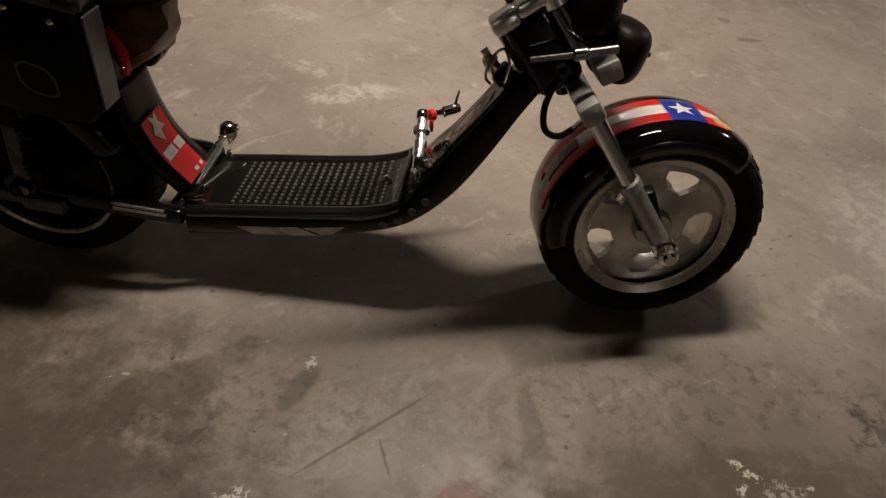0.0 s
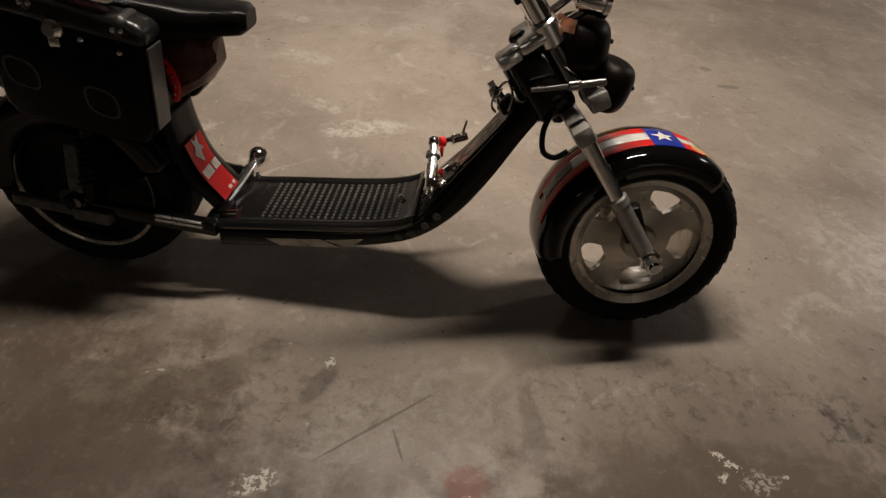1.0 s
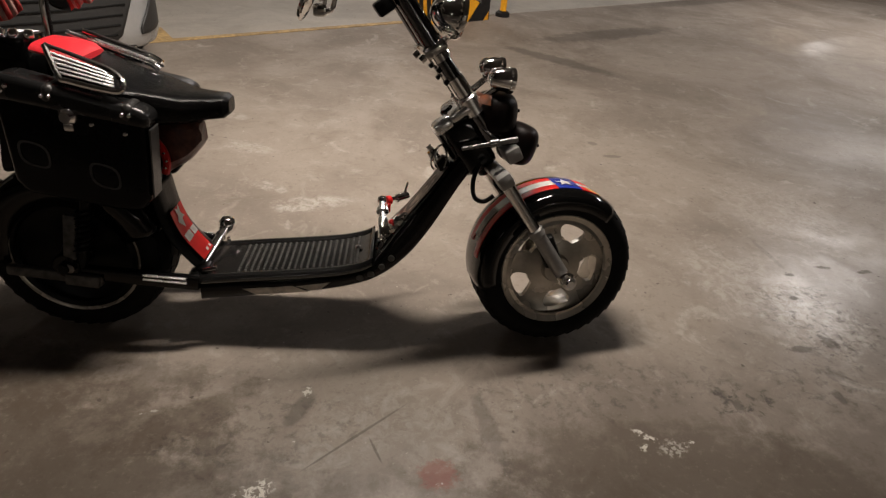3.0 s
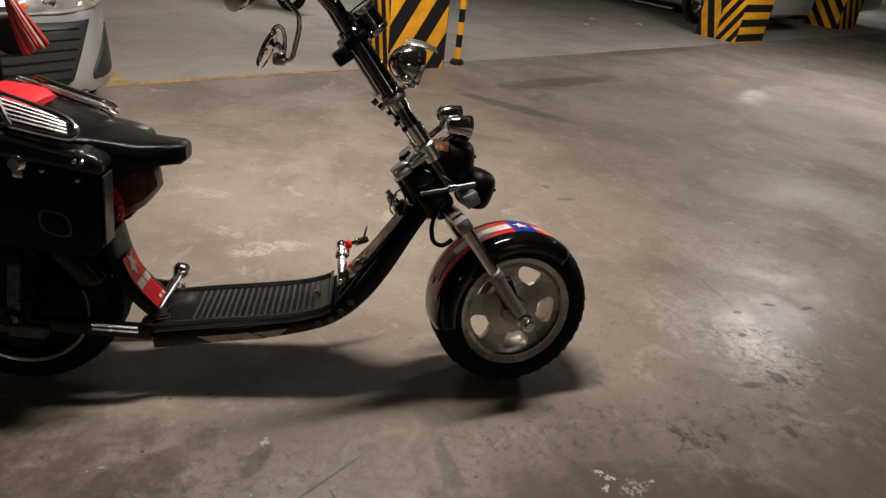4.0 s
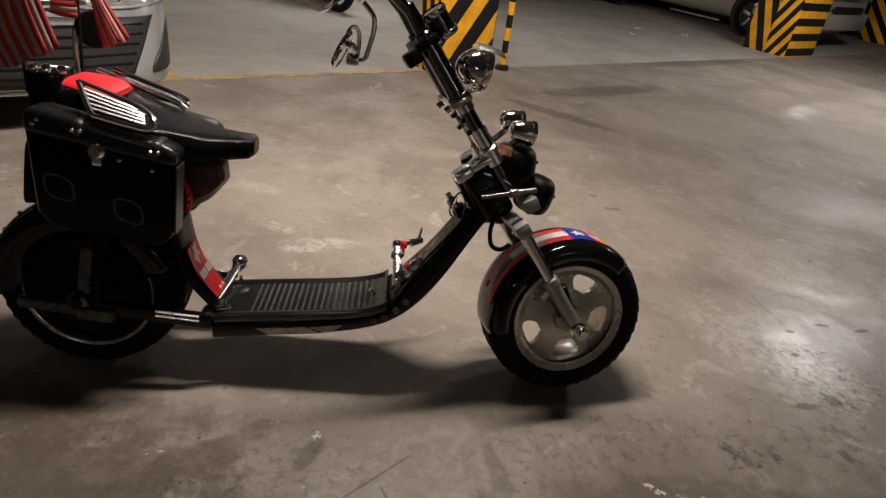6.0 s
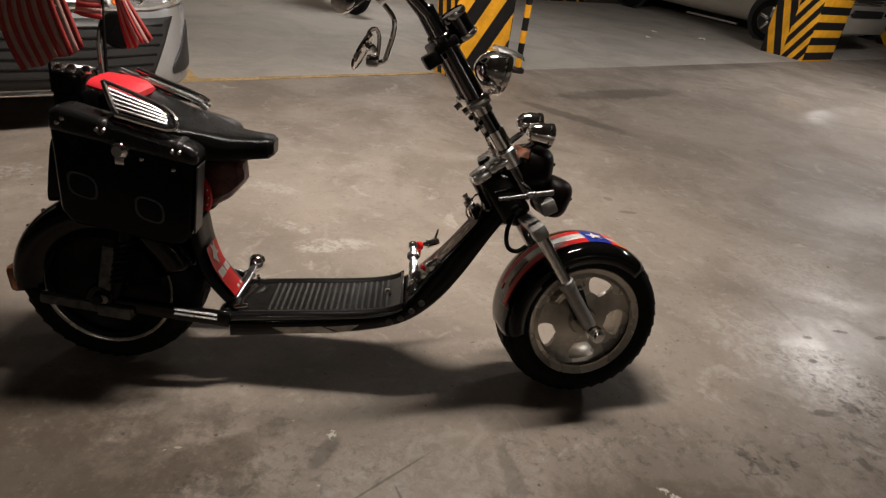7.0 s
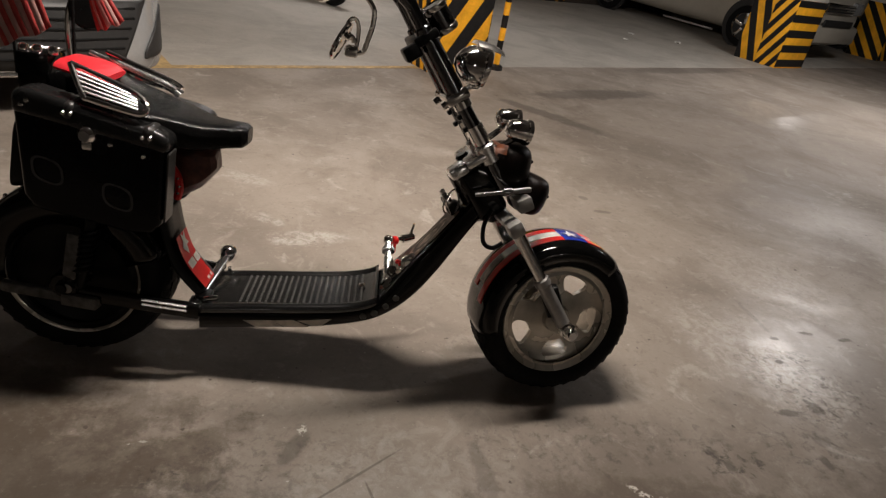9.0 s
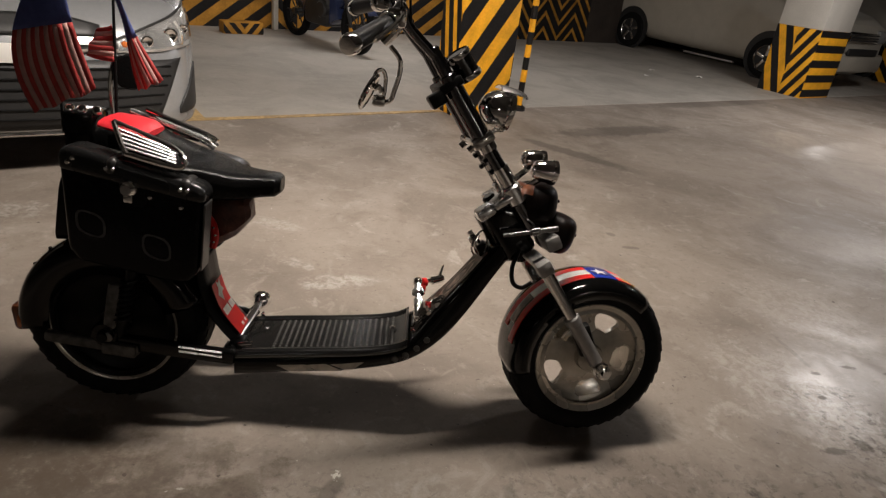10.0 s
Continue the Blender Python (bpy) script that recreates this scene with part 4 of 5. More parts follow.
top = spline([(0.315, 0, 0.178), (0.45, 0, 0.194), (0.60, 0, 0.210), (0.70, 0, 0.226), (0.765, 0, 0.254), (0.821, 0, 0.325), (0.887, 0, 0.412), (0.964, 0, 0.528), (1.000, 0, 0.585)], 5)
bot = spline([(0.315, 0, 0.115), (0.45, 0, 0.135), (0.60, 0, 0.155), (0.72, 0, 0.182), (0.795, 0, 0.214), (0.862, 0, 0.264), (0.920, 0, 0.342), (0.988, 0, 0.466), (1.045, 0, 0.555)], 5)
half = spline([(0, 0, 0.108), (0, 0, 0.110), (0, 0, 0.110), (0, 0, 0.108), (0, 0, 0.102), (0, 0, 0.080), (0, 0, 0.060), (0, 0, 0.050), (0, 0, 0.048)], 5)
frame_body = ribbon("frame", [(t.x, t.z, b.x, b.z, h.z) for t, b, h in zip(top, bot, half)], "gloss", "gloss black step-through frame")

# footboard tray and rubber mat with studs
tray_top = [t for t in top if t.x <= 0.775]
bm = B()
rows = []
lip = [(-0.0945 - 0.0165 * math.cos(radians(a)), 0.0005 + 0.0130 * math.sin(radians(a))) for a in range(-30, 151, 12)]
for t in tray_top:
    rows.append([Vector((t.x, y, t.z + dz)) for y, dz in lip + [(-y, dz) for y, dz in reversed(lip)]])
add_loft(bm, rows)
tray = part("footboard", bm, "tray", scooter, "black plastic footboard with a raised edge")


def deck_z(x):
    for a, b in zip(top, top[1:]):
        if a.x <= x <= b.x:
            return a.z + (b.z - a.z) * (x - a.x) / (b.x - a.x), math.degrees(math.atan2(b.z - a.z, b.x - a.x))
    return top[-1].z, 0


bm = B()
for row in range(20):
    x = 0.410 + 0.0165 * row
    z, slope = deck_z(x)
    for col in range(12):
        y = -0.0715 + 0.013 * col
        tilt = pose(x, y, z + 0.0070, 0, -slope, 0)
        ring = [[bm.verts.new(tilt @ Vector((r * math.cos(a * math.pi / 4), r * math.sin(a * math.pi / 4), h))) for a in range(8)] for r, h in ((0.0040, 0), (0.0026, 0.0028))]
        for a in range(8):
            bm.faces.new((ring[0][a], ring[0][(a + 1) % 8], ring[1][(a + 1) % 8], ring[1][a]))
        bm.faces.new(ring[1])
tagged(part("studs", bm, "gritstud", tray, "rows of small worn grip studs", smooth=False), kind="stuff")
bm = B()
z, slope = deck_z(0.762)
add_box(bm, (0.762, 0, z + 0.010), (0.006, 0.178, 0.008), 0.002, turn=pose(0, 0, 0, 0, -slope, 0))
part("end_strip", bm, "gunmetal", tray, "metal strip across the footboard's end")
bm = B()
z, slope = deck_z(0.725)
add_lathe(bm, [(0, 0.005), (0.006, 0.004), (0.009, 0), (0, 0)], pose(0.722, 0.003, z + 0.012, 0, -slope, 0), 12)
part("screw", bm, "chrome", tray, "chrome screw head")

# faded graphics along the frame's side
bm = B()
for x0, x1, x2, x3 in ((0.425, 0.50, 0.53, 0.46), (0.50, 0.555, 0.60, 0.535), (0.565, 0.655, 0.63, 0.605)):
    def side_at(x, f):
        for t, b in zip(zip(top, bot), list(zip(top, bot))[1:]):
            if t[0].x <= x <= b[0].x:
                return t[0].z + (t[1].z - t[0].z) * f
    bm.faces.new([bm.verts.new((x0, -0.1118, side_at(x0, 0.44))), bm.verts.new((x1, -0.1118, side_at(x1, 0.42))), bm.verts.new((x2, -0.1118, side_at(x2, 0.78))), bm.verts.new((x3, -0.1118, side_at(x3, 0.78)))])
part("side_decal", bm, "decal", frame_body, "faded pale angular graphic", smooth=False)
for x, z, h in ((0.735, 0.211, 0.1075), (0.763, 0.222, 0.1045), (0.790, 0.241, 0.0965), (0.815, 0.264, 0.0885)):
    bm = B()
    add_lathe(bm, [(0, 0.004), (0.008, 0.003), (0.010, 0), (0, -0.004)], pose(x, -h - 0.001, z, 90), 14)
    part("stud", bm, "stud", frame_body, "dull round stud")
# picture panel on the neck's upper face
def on_neck(f, y, lift):
    i = min(int(f), len(top) - 2)
    p, q = top[i].lerp(top[i + 1], f - i), bot[i].lerp(bot[i + 1], f - i)
    up = (p - q).normalized()
    return p + Vector((0, y, 0)) + up * lift


bm = B()
add_loft(bm, [[on_neck(24 + 0.5 * k, y, 0.0025) for y in (-0.040, -0.02, 0.0, 0.02, 0.040)] for k in range(21)], closed=False)
panel = part("neck_panel", bm, "necktint", frame_body, "faded brown picture panel", smooth=False)
for r0, r1, c in ((1.0, 0.80, "necksand"), (0.55, 0.36, "necksand"), (0.34, 0.0, "necksand")):
    bm = B()
    loops = [[bm.verts.new(on_neck(29.6 + 2.9 * r * math.cos(a * math.pi / 12), 0.030 * r * math.sin(a * math.pi / 12) - 0.004, 0.0045)) for a in range(24)] for r in (r0, max(r1, 0.02))]
    for a in range(24):
        bm.faces.new((loops[0][a], loops[0][(a + 1) % 24], loops[1][(a + 1) % 24], loops[1][a]))
    part("panel_ring", bm, c, panel, "pale worn ring of the picture", smooth=False)
# lock and key on the neck
bm = B()
add_box(bm, (0.936, -0.012, 0.512), (0.036, 0.036, 0.028), 0.007, turn=pose(0, 0, 0, 0, -50, 0))
lock = part("lock_box", bm, "satin", scooter, "black lock housing")
bm = B()
add_lathe(bm, [(0, 0.026), (0.010, 0.026), (0.013, 0.019), (0.013, 0), (0, 0)], pose(0.920, -0.02, 0.525, 0, -40, 0), 16)
add_box(bm, (0.903, -0.02, 0.551), (0.014, 0.004, 0.020), 0.001, turn=pose(0, 0, 0, 0, -40, 0))
part("key", bm, "chrome", lock, "chrome lock with its key")
bm = B()
add_tube(bm, [(0.915, -0.03, 0.500), (0.905, -0.04, 0.520), (0.915, -0.03, 0.550), (0.932, -0.02, 0.562), (0.945, -0.03, 0.540), (0.940, -0.045, 0.510)], 0.0028, 6)
add_tube(bm, [(0.922, -0.035, 0.555), (0.915, -0.04, 0.530), (0.928, -0.045, 0.505)], 0.0022, 6)
part("key_ring", bm, "chrome_dull", lock, "loop of wire with keys")

# chrome levers by the footboard
def lever(name, base, knob, r, ball, label):
    bm = B()
    base, knob = Vector(base), Vector(knob)
    d = (knob - base).normalized()
    add_rod(bm, base - d * 0.02, base + (knob - base) * 0.55, r * 1.25, r * 1.1, 16, 0.002)
    add_rod(bm, base + (knob - base) * 0.55, knob, r * 0.85, None, 14)
    add_rod(bm, base + (knob - base) * 0.68, base + (knob - base) * 0.78, r * 1.5, None, 14, 0.002)
    ob = part(name, bm, "chrome_soft", scooter, label)
    bm = B()
    bmesh.ops.create_uvsphere(bm, u_segments=24, v_segments=16, radius=ball, matrix=Matrix.Translation(knob))
    part("knob", bm, "chrome", ob, "polished chrome ball")
    return ob


bm = B()
a, b = Vector((0.297, -0.072, 0.180)), Vector((0.328, 0.150, 0.222))
d = (b - a).normalized()
add_rod(bm, a - d * 0.01, b - d * 0.02, 0.0130, 0.0125, 20, 0.002)
add_rod(bm, b - d * 0.062, b - d * 0.050, 0.0155, None, 18, 0.002)
add_rod(bm, b - d * 0.034, b - d * 0.018, 0.0150, 0.012, 18, 0.002)
bar = part("tow_bar", bm, "chrome_dull", scooter, "grey metal bar ending in a chrome ball")
bm = B()
bmesh.ops.create_uvsphere(bm, u_segments=28, v_segments=20, radius=0.0270, matrix=Matrix.Translation(b))
part("knob", bm, "chrome", bar, "polished chrome ball")
bm = B()
add_rod(bm, (0.318, -0.085, 0.200), (0.356, -0.083, 0.207), 0.0060, 0.0068, 12, 0.002)
part("peg", bm, "chrome", bar, "short chrome peg")
for p, s, c in (((0.296, -0.074, 0.176), (0.030, 0.046, 0.030), "satin"), ((0.312, -0.050, 0.188), (0.036, 0.050, 0.022), "satin"), ((0.285, -0.098, 0.182), (0.012, 0.012, 0.012), "chrome"), ((0.345, 0.09, 0.205), (0.012, 0.012, 0.014), "chrome")):
    bm = B()
    add_box(bm, p, s, 0.005)
    part("bar_mount", bm, c, bar, "bar mount and bolt")

stand = lever("pedal_post", (0.792, -0.020, 0.282), (0.783, 0.100, 0.347), 0.012, 0.015, "chrome pedal post")
bm = B()
add_rod(bm, (0.783, 0.100, 0.347), (0.822, 0.125, 0.345), 0.007, None, 12)
add_rod(bm, (0.822, 0.125, 0.344), (0.858, 0.145, 0.348), 0.013, 0.011, 14, 0.002)
add_rod(bm, (0.846, 0.14, 0.352), (0.854, 0.145, 0.388), 0.0045, 0.003, 8)
part("pedal_arm", bm, "chrome", stand, "chrome pedal arm")
bm = B()
add_rod(bm, (0.796, 0.105, 0.345), (0.808, 0.112, 0.345), 0.013, None, 14, 0.002)
add_box(bm, (0.803, 0.098, 0.326), (0.009, 0.012, 0.028), 0.003)
part("red_collar", bm, "red", stand, "red collar")
for k, (p, r, mname) in enumerate((((0.792, -0.050, 0.276), 0.020, "chrome"), ((0.800, -0.030, 0.312), 0.016, "chrome"), ((0.836, -0.030, 0.345), 0.019, "chrome"), ((0.786, -0.040, 0.300), 0.009, "chrome"), ((0.822, -0.035, 0.322), 0.015, "chrome"), ((0.798, -0.070, 0.262), 0.017, "chrome_dull"), ((0.846, -0.035, 0.362), 0.012, "chrome"), ((0.812, -0.020, 0.338), 0.008, "red"), ((0.842, -0.045, 0.326), 0.012, "chrome"))):
    bm = B()
    add_lathe(bm, [(0, r * 0.9), (r * 0.5, r * 0.85), (r * 0.62, r * 0.5), (r, r * 0.42), (r, -r * 0.2), (r * 0.7, -r * 0.4), (0, -r * 0.5)], pose(*p, 35 + 20 * k, -35 + 30 * k, 0), 14)
    add_box(bm, Vector(p) + Vector((0.004, 0, -r * 0.8)), (r * 0.8, r * 1.0, r * 1.2), 0.002)
    part("fitting", bm, mname, stand, "small chrome fitting")

# rear swing arm and axle plates
for side in (-1, 1):
    y = side * 0.118
    bm = B()
    add_box(bm, (0.14, y, 0.194), (0.36, 0.022, 0.040), 0.006, turn=pose(0, 0, 0, 0, 4, 0))
    add_lathe(bm, [(0, 0.018), (0.03, 0.018), (0.034, 0.012), (0.034, -0.012), (0, -0.012)], pose(0, y, 0.225, 90 if side < 0 else -90), 20)
    arm = part("swing_arm", bm, "gloss", scooter, "black swing arm")
    bm = B()
    add_rod(bm, (0.182, y + side * 0.013, 0.206), (0.290, y + side * 0.013, 0.199), 0.0036, None, 8)
    add_rod(bm, (0.182, y + side * 0.013, 0.194), (0.290, y + side * 0.013, 0.187), 0.0036, None, 8)
    part("chrome_strip", bm, "chrome_soft", arm, "chrome strip")
    bm = B()
    add_lathe(bm, [(0, 0.02), (0.012, 0.02), (0.016, 0.01), (0.016, 0), (0, 0)], pose(0, y + side * 0.014, 0.225, 90 if side < 0 else -90), 12)
    part("axle_nut", bm, "satin", arm)
    # shock absorber
    bm = B()
    add_rod(bm, (0.03, y, 0.22), (0.075, y, 0.42), 0.014, None, 14)
    shock = part("shock_absorber", bm, "satin", scooter, "dark coil shock absorber")
    bm = B()
    coil = []
    for k in range(64):
        c = Vector((0.03, y, 0.22)).lerp(Vector((0.075, y, 0.42)), 0.2 + 0.6 * k / 63)
        coil.append(c + Vector((0.021 * math.cos(k * 0.8), 0.021 * math.sin(k * 0.8), 0)))
    add_tube(bm, coil, 0.0035, 6, 1)
    part("spring", bm, "satin", shock, "dark coil spring")
bm = B()
add_box(bm, (-0.035, -0.124, 0.194), (0.235, 0.022, 0.030), 0.009, turn=pose(0, 0, 0, 0, 6, 0))
add_box(bm, (0.035, -0.134, 0.187), (0.085, 0.020, 0.034), 0.006, turn=pose(0, 0, 0, 0, 6, 0))
cover = part("torque_arm", bm, "torque", scooter, "dusty grey torque arm across the wheel")
bm = B()
add_box(bm, (0.020, -0.128, 0.295), (0.032, 0.016, 0.15), 0.007, turn=pose(0, 0, 0, 0, 10, 0))
part("strut", bm, "torque", cover, "dusty grey upright strut")
bm = B()
add_lathe(bm, [(0.012, 0.010), (0.013, 0.018), (0.007, 0.020), (0, 0.020)], pose(0.012, -0.128, 0.225, 90), 14)
part("pivot_bolt", bm, "gunmetal", cover)

# rear mudguard and tail
arch("rear_mudguard", REAR, scooter, 20, 186, 0.241, 0.108, 0.092, "gloss", "gloss black rear mudguard")
bm = B()
add_box(bm, (-0.246, -0.01, 0.212), (0.045, 0.11, 0.075), 0.014, turn=pose(0, 0, 0, 0, -6, 0))
tail = part("tail_lamp", bm, "amberdull", scooter, "amber tail lamp lens")
bm = B()
add_box(bm, (-0.212, -0.085, 0.222), (0.045, 0.04, 0.040), 0.012)
part("reflector", bm, "orange", tail, "amber reflector")
for a in (97, 118, 131, 146):
    bm = B()
    add_lathe(bm, [(0, 0.005), (0.005, 0.004), (0.0065, 0)], REAR @ pose(0.2405 * math.cos(radians(a)), -0.05, 0.2405 * math.sin(radians(a)), 0, 90 - a, 0), 10)
    part("guard_rivet", bm, "chrome", tail, "chrome rivet")

# body under the seat
ribbon("body", [(-0.10, 0.62, -0.13, 0.44, 0.08), (0.0, 0.63, 0.0, 0.46, 0.09), (0.12, 0.60, 0.15, 0.44, 0.09), (0.19, 0.57, 0.20, 0.40, 0.08), (0.205, 0.50, 0.215, 0.38, 0.07)], "satin", "black body beneath the seat")
bm = B()
rows = []
for p in spline([(0.222, 0, 0.42), (0.236, 0, 0.34), (0.262, 0, 0.270), (0.315, 0, 0.204)], 6):
    rows.append([Vector((p.x - (0.012 if abs(y) > 0.05 else 0), y, p.z)) for y in (-0.075, -0.05, -0.02, 0.02, 0.05, 0.075)])
add_loft(bm, rows, closed=False)
apron = part("apron", bm, "satin", scooter, "curved black apron behind the footboard")
mod = apron.modifiers.new("thick", "SOLIDIFY")
mod.thickness = 0.006
line = spline([(0.228, 0, 0.395), (0.238, 0, 0.345), (0.263, 0, 0.277), (0.312, 0, 0.211)], 8)
for i0, i1, y0, y1, c, lift in ((8, 24, -0.052, 0.030, "red", 0.003), (16, 18, -0.047, -0.006, "sticker", 0.0045), (16, 18, 0.000, 0.028, "sticker", 0.0045), (22, 23, -0.012, 0.002, "sticker", 0.0045), (22, 23, 0.012, 0.022, "sticker", 0.0045)):
    bm = B()
    rows = [[Vector((line[i].x + lift + 0.002, y, line[i].z + lift)) for y in (y0, (y0 + y1) / 2, y1)] for i in range(i0, i1 + 1)]
    add_loft(bm, rows, closed=False)
    part("flag_sticker", bm, c, apron, {"red": "red sticker", "sticker": "white sticker block", "satin": "black sticker edge"}[c], smooth=False)
bm = B()
star = []
for k in range(10):
    rr = 0.030 if k % 2 == 0 else 0.013
    px_, py_ = rr * math.cos(radians(36 * k)), rr * math.sin(radians(36 * k))
    f = min(len(line) - 1.001, max(0.0, 11.0 + px_ / 0.0078))
    p = line[int(f)].lerp(line[int(f) + 1], f - int(f))
    star.append(bm.verts.new((p.x + 0.0065, -0.012 + py_ * 0.8, p.z + 0.0045)))
bm.faces.new(star)
bmesh.ops.triangulate(bm, faces=bm.faces)
part("sticker_star", bm, "sticker", apron, "white sticker star", smooth=False)

# side cases
def side_case(side):
    reach = 0.035 if side > 0 else 0.0
    box = [(-0.064, 0.670), (-0.062, 0.46), (-0.040, 0.430), (0.16, 0.395), (0.215, 0.395), (0.240, 0.425), (0.254 + reach, 0.622)]
    bm = B()
    add_prism(bm, box, side * 0.085, side * 0.150, 0.014, seg=3)
    case = part("side_case", bm, "case", scooter, "hard black side case with chrome lock")
    lid = [(-0.068, 0.650), (-0.066, 0.696), (-0.040, 0.710), (0.232 + reach, 0.652), (0.262 + reach, 0.634), (0.258 + reach, 0.596)]
    bm = B()
    add_prism(bm, lid, side * 0.072, side * 0.1535, 0.017, seg=5)
    part("case_lid", bm, "lid", case, "black lid with a rounded rim")
    slope = math.degrees(math.atan2(0.708 - 0.652, 0.277 + reach))
    for x in (0.052, 0.215 + reach):
        bm = B()
        add_box(bm, (x, side * 0.1145, 0.708 - (x + 0.045) * 0.202 - 0.0195), (0.030, 0.0845, 0.044), 0.015, turn=pose(0, 0, 0, 0, slope, 0), seg=4)
        strap = part("lid_strap", bm, "strap", case, "worn black leather strap")
        for dx in (-0.008, 0.008):
            bm = B()
            add_lathe(bm, [(0, 0.004), (0.004, 0.003), (0.0055, 0)], pose(x + dx, side * 0.1568, 0.708 - (x + 0.045) * 0.202 - 0.022, 90 if side < 0 else -90), 10)
            part("strap_rivet", bm, "chrome", strap)
    bm = B()
    add_prism(bm, [(0.243, 0.430), (0.248, 0.430), (0.2605 + reach, 0.600), (0.2555 + reach, 0.600)], side * 0.092, side * 0.147, 0.002, seg=1)
    part("case_front", bm, "strap", case, "dull black front panel")
    bm = B()
    add_lathe(bm, [(0, 0.016), (0.012, 0.016), (0.018, 0.010), (0.022, 0.004), (0.022, 0), (0, 0)], pose(0.088, side * 0.150, 0.622, 90 if side < 0 else -90), 20)
    add_box(bm, (0.091, side * 0.158, 0.602), (0.022, 0.012, 0.022), 0.004)
    part("case_lock", bm, "chrome", case, "chrome lock")
    for x, z in ((-0.002, 0.528), (0.146, 0.483)):
        bm = B()
        loop = []
        for k in range(24):
            a = 2 * math.pi * k / 24
            c, s = math.cos(a), math.sin(a)
            f = (abs(c) ** 3 + abs(s) ** 3) ** (-1 / 3)
            loop.append((c * f, s * f))
        for (r0, r1) in ((0.034, 0.028),):
            ring = [[bm.verts.new((x + r * px, side * 0.1515, z + r * pz * 0.9 - px * 0.008)) for px, pz in loop] for r in (r0, r1)]
            for k in range(24):
                bm.faces.new((ring[0][k], ring[0][(k + 1) % 24], ring[1][(k + 1) % 24], ring[1][k]))
        part("emblem", bm, "emblem", case, "dull rounded square outline", smooth=False)
    for x, z in ((0.135, 0.606), (0.205, 0.588), (-0.042, 0.672), (-0.030, 0.682)):
        bm = B()
        add_lathe(bm, [(0, 0.004), (0.004, 0.003), (0.006, 0), (0, 0)], pose(x, side * 0.1530 if z > 0.66 else side * 0.1500, z, 90 if side < 0 else -90), 10)
        part("rivet", bm, "chrome", case)
    return case


side_case(-1)
side_case(1)

# seat
bm = B()
rings = []
for x, z, w, t in ((0.03, 0.735, 0.055, 0.02), (0.06, 0.725, 0.09, 0.05), (0.12, 0.700, 0.115, 0.075), (0.19, 0.676, 0.112, 0.085), (0.25, 0.664, 0.094, 0.08), (0.31, 0.654, 0.068, 0.068), (0.36, 0.652, 0.052, 0.056), (0.395, 0.652, 0.044, 0.052), (0.408, 0.646, 0.028, 0.036)):
    ring = []
    for k in range(20):
        a = 2 * math.pi * k / 20
        c, s = math.cos(a), math.sin(a)
        ring.append(Vector((x, w * math.copysign(abs(c) ** 0.5, c), z - t / 2 + t / 2 * math.copysign(abs(s) ** 0.5, s) + (0.012 * abs(c) ** 2 if s > 0 and x < 0.28 else 0))))
    rings.append(ring)
add_loft(bm, rings)
part("seat", bm, "leather", scooter, "black leather saddle with a pointed nose")
bm = B()
rings = []
for x, z, w, t in ((-0.020, 0.738, 0.05, 0.016), (-0.008, 0.745, 0.072, 0.026), (0.030, 0.740, 0.080, 0.028), (0.070, 0.734, 0.080, 0.026), (0.092, 0.724, 0.07, 0.014)):
    rings.append([Vector((x, w * math.copysign(abs(math.cos(2 * math.pi * k / 16)) ** 0.6, math.cos(2 * math.pi * k / 16)), z + t / 2 * math.sin(2 * math.pi * k / 16))) for k in range(16)])
add_loft(bm, rings)
part("rear_pad", bm, "redseat", scooter, "bright red vinyl rear pad")
# chrome slatted guards on both sides of the seat
for side in (-1, 1):
    y = side * 0.118
    bm = B()
    add_tube(bm, [(0.040, y * 0.80, 0.762), (0.10, y * 0.80, 0.742), (0.17, y * 0.84, 0.719), (0.202, y * 0.97, 0.700), (0.206, y * 1.12, 0.684), (0.185, y * 1.18, 0.681), (0.10, y * 1.18, 0.697), (0.078, y * 1.14, 0.706), (0.040, y * 0.80, 0.762)], 0.0065, 8)
    guard2 = part("seat_guard", bm, "chrome", scooter, "chrome slatted seat guard")
    for k in range(5):
        f = 0.12 + 0.17 * k
        bm = B()
        a = Vector((0.046 + 0.034 * f, y * (0.82 + 0.36 * f), 0.756 - 0.052 * f))
        b = Vector((0.178 + 0.016 * f, y * (0.86 + 0.32 * f), 0.714 - 0.031 * f))
        add_box(bm, (a + b) / 2, ((b - a).length, 0.0045, 0.004), turn=pose(0, 0, 0, 0, math.degrees(math.atan2(a.z - b.z, b.x - a.x)), 0) @ pose(0, 0, 0, -side * 31, 0, 0))
        part("slat", bm, "chrome_soft", guard2, smooth=False)
    if side > 0:
        bm = B()
        add_tube(bm, [(-0.005, 0.104, 0.752), (0.06, 0.106, 0.731), (0.12, 0.108, 0.712), (0.18, 0.110, 0.692), (0.205, 0.112, 0.675)], 0.0085, 12)
        part("grab_rail", bm, "chrome_soft", guard2, "chrome grab rail")
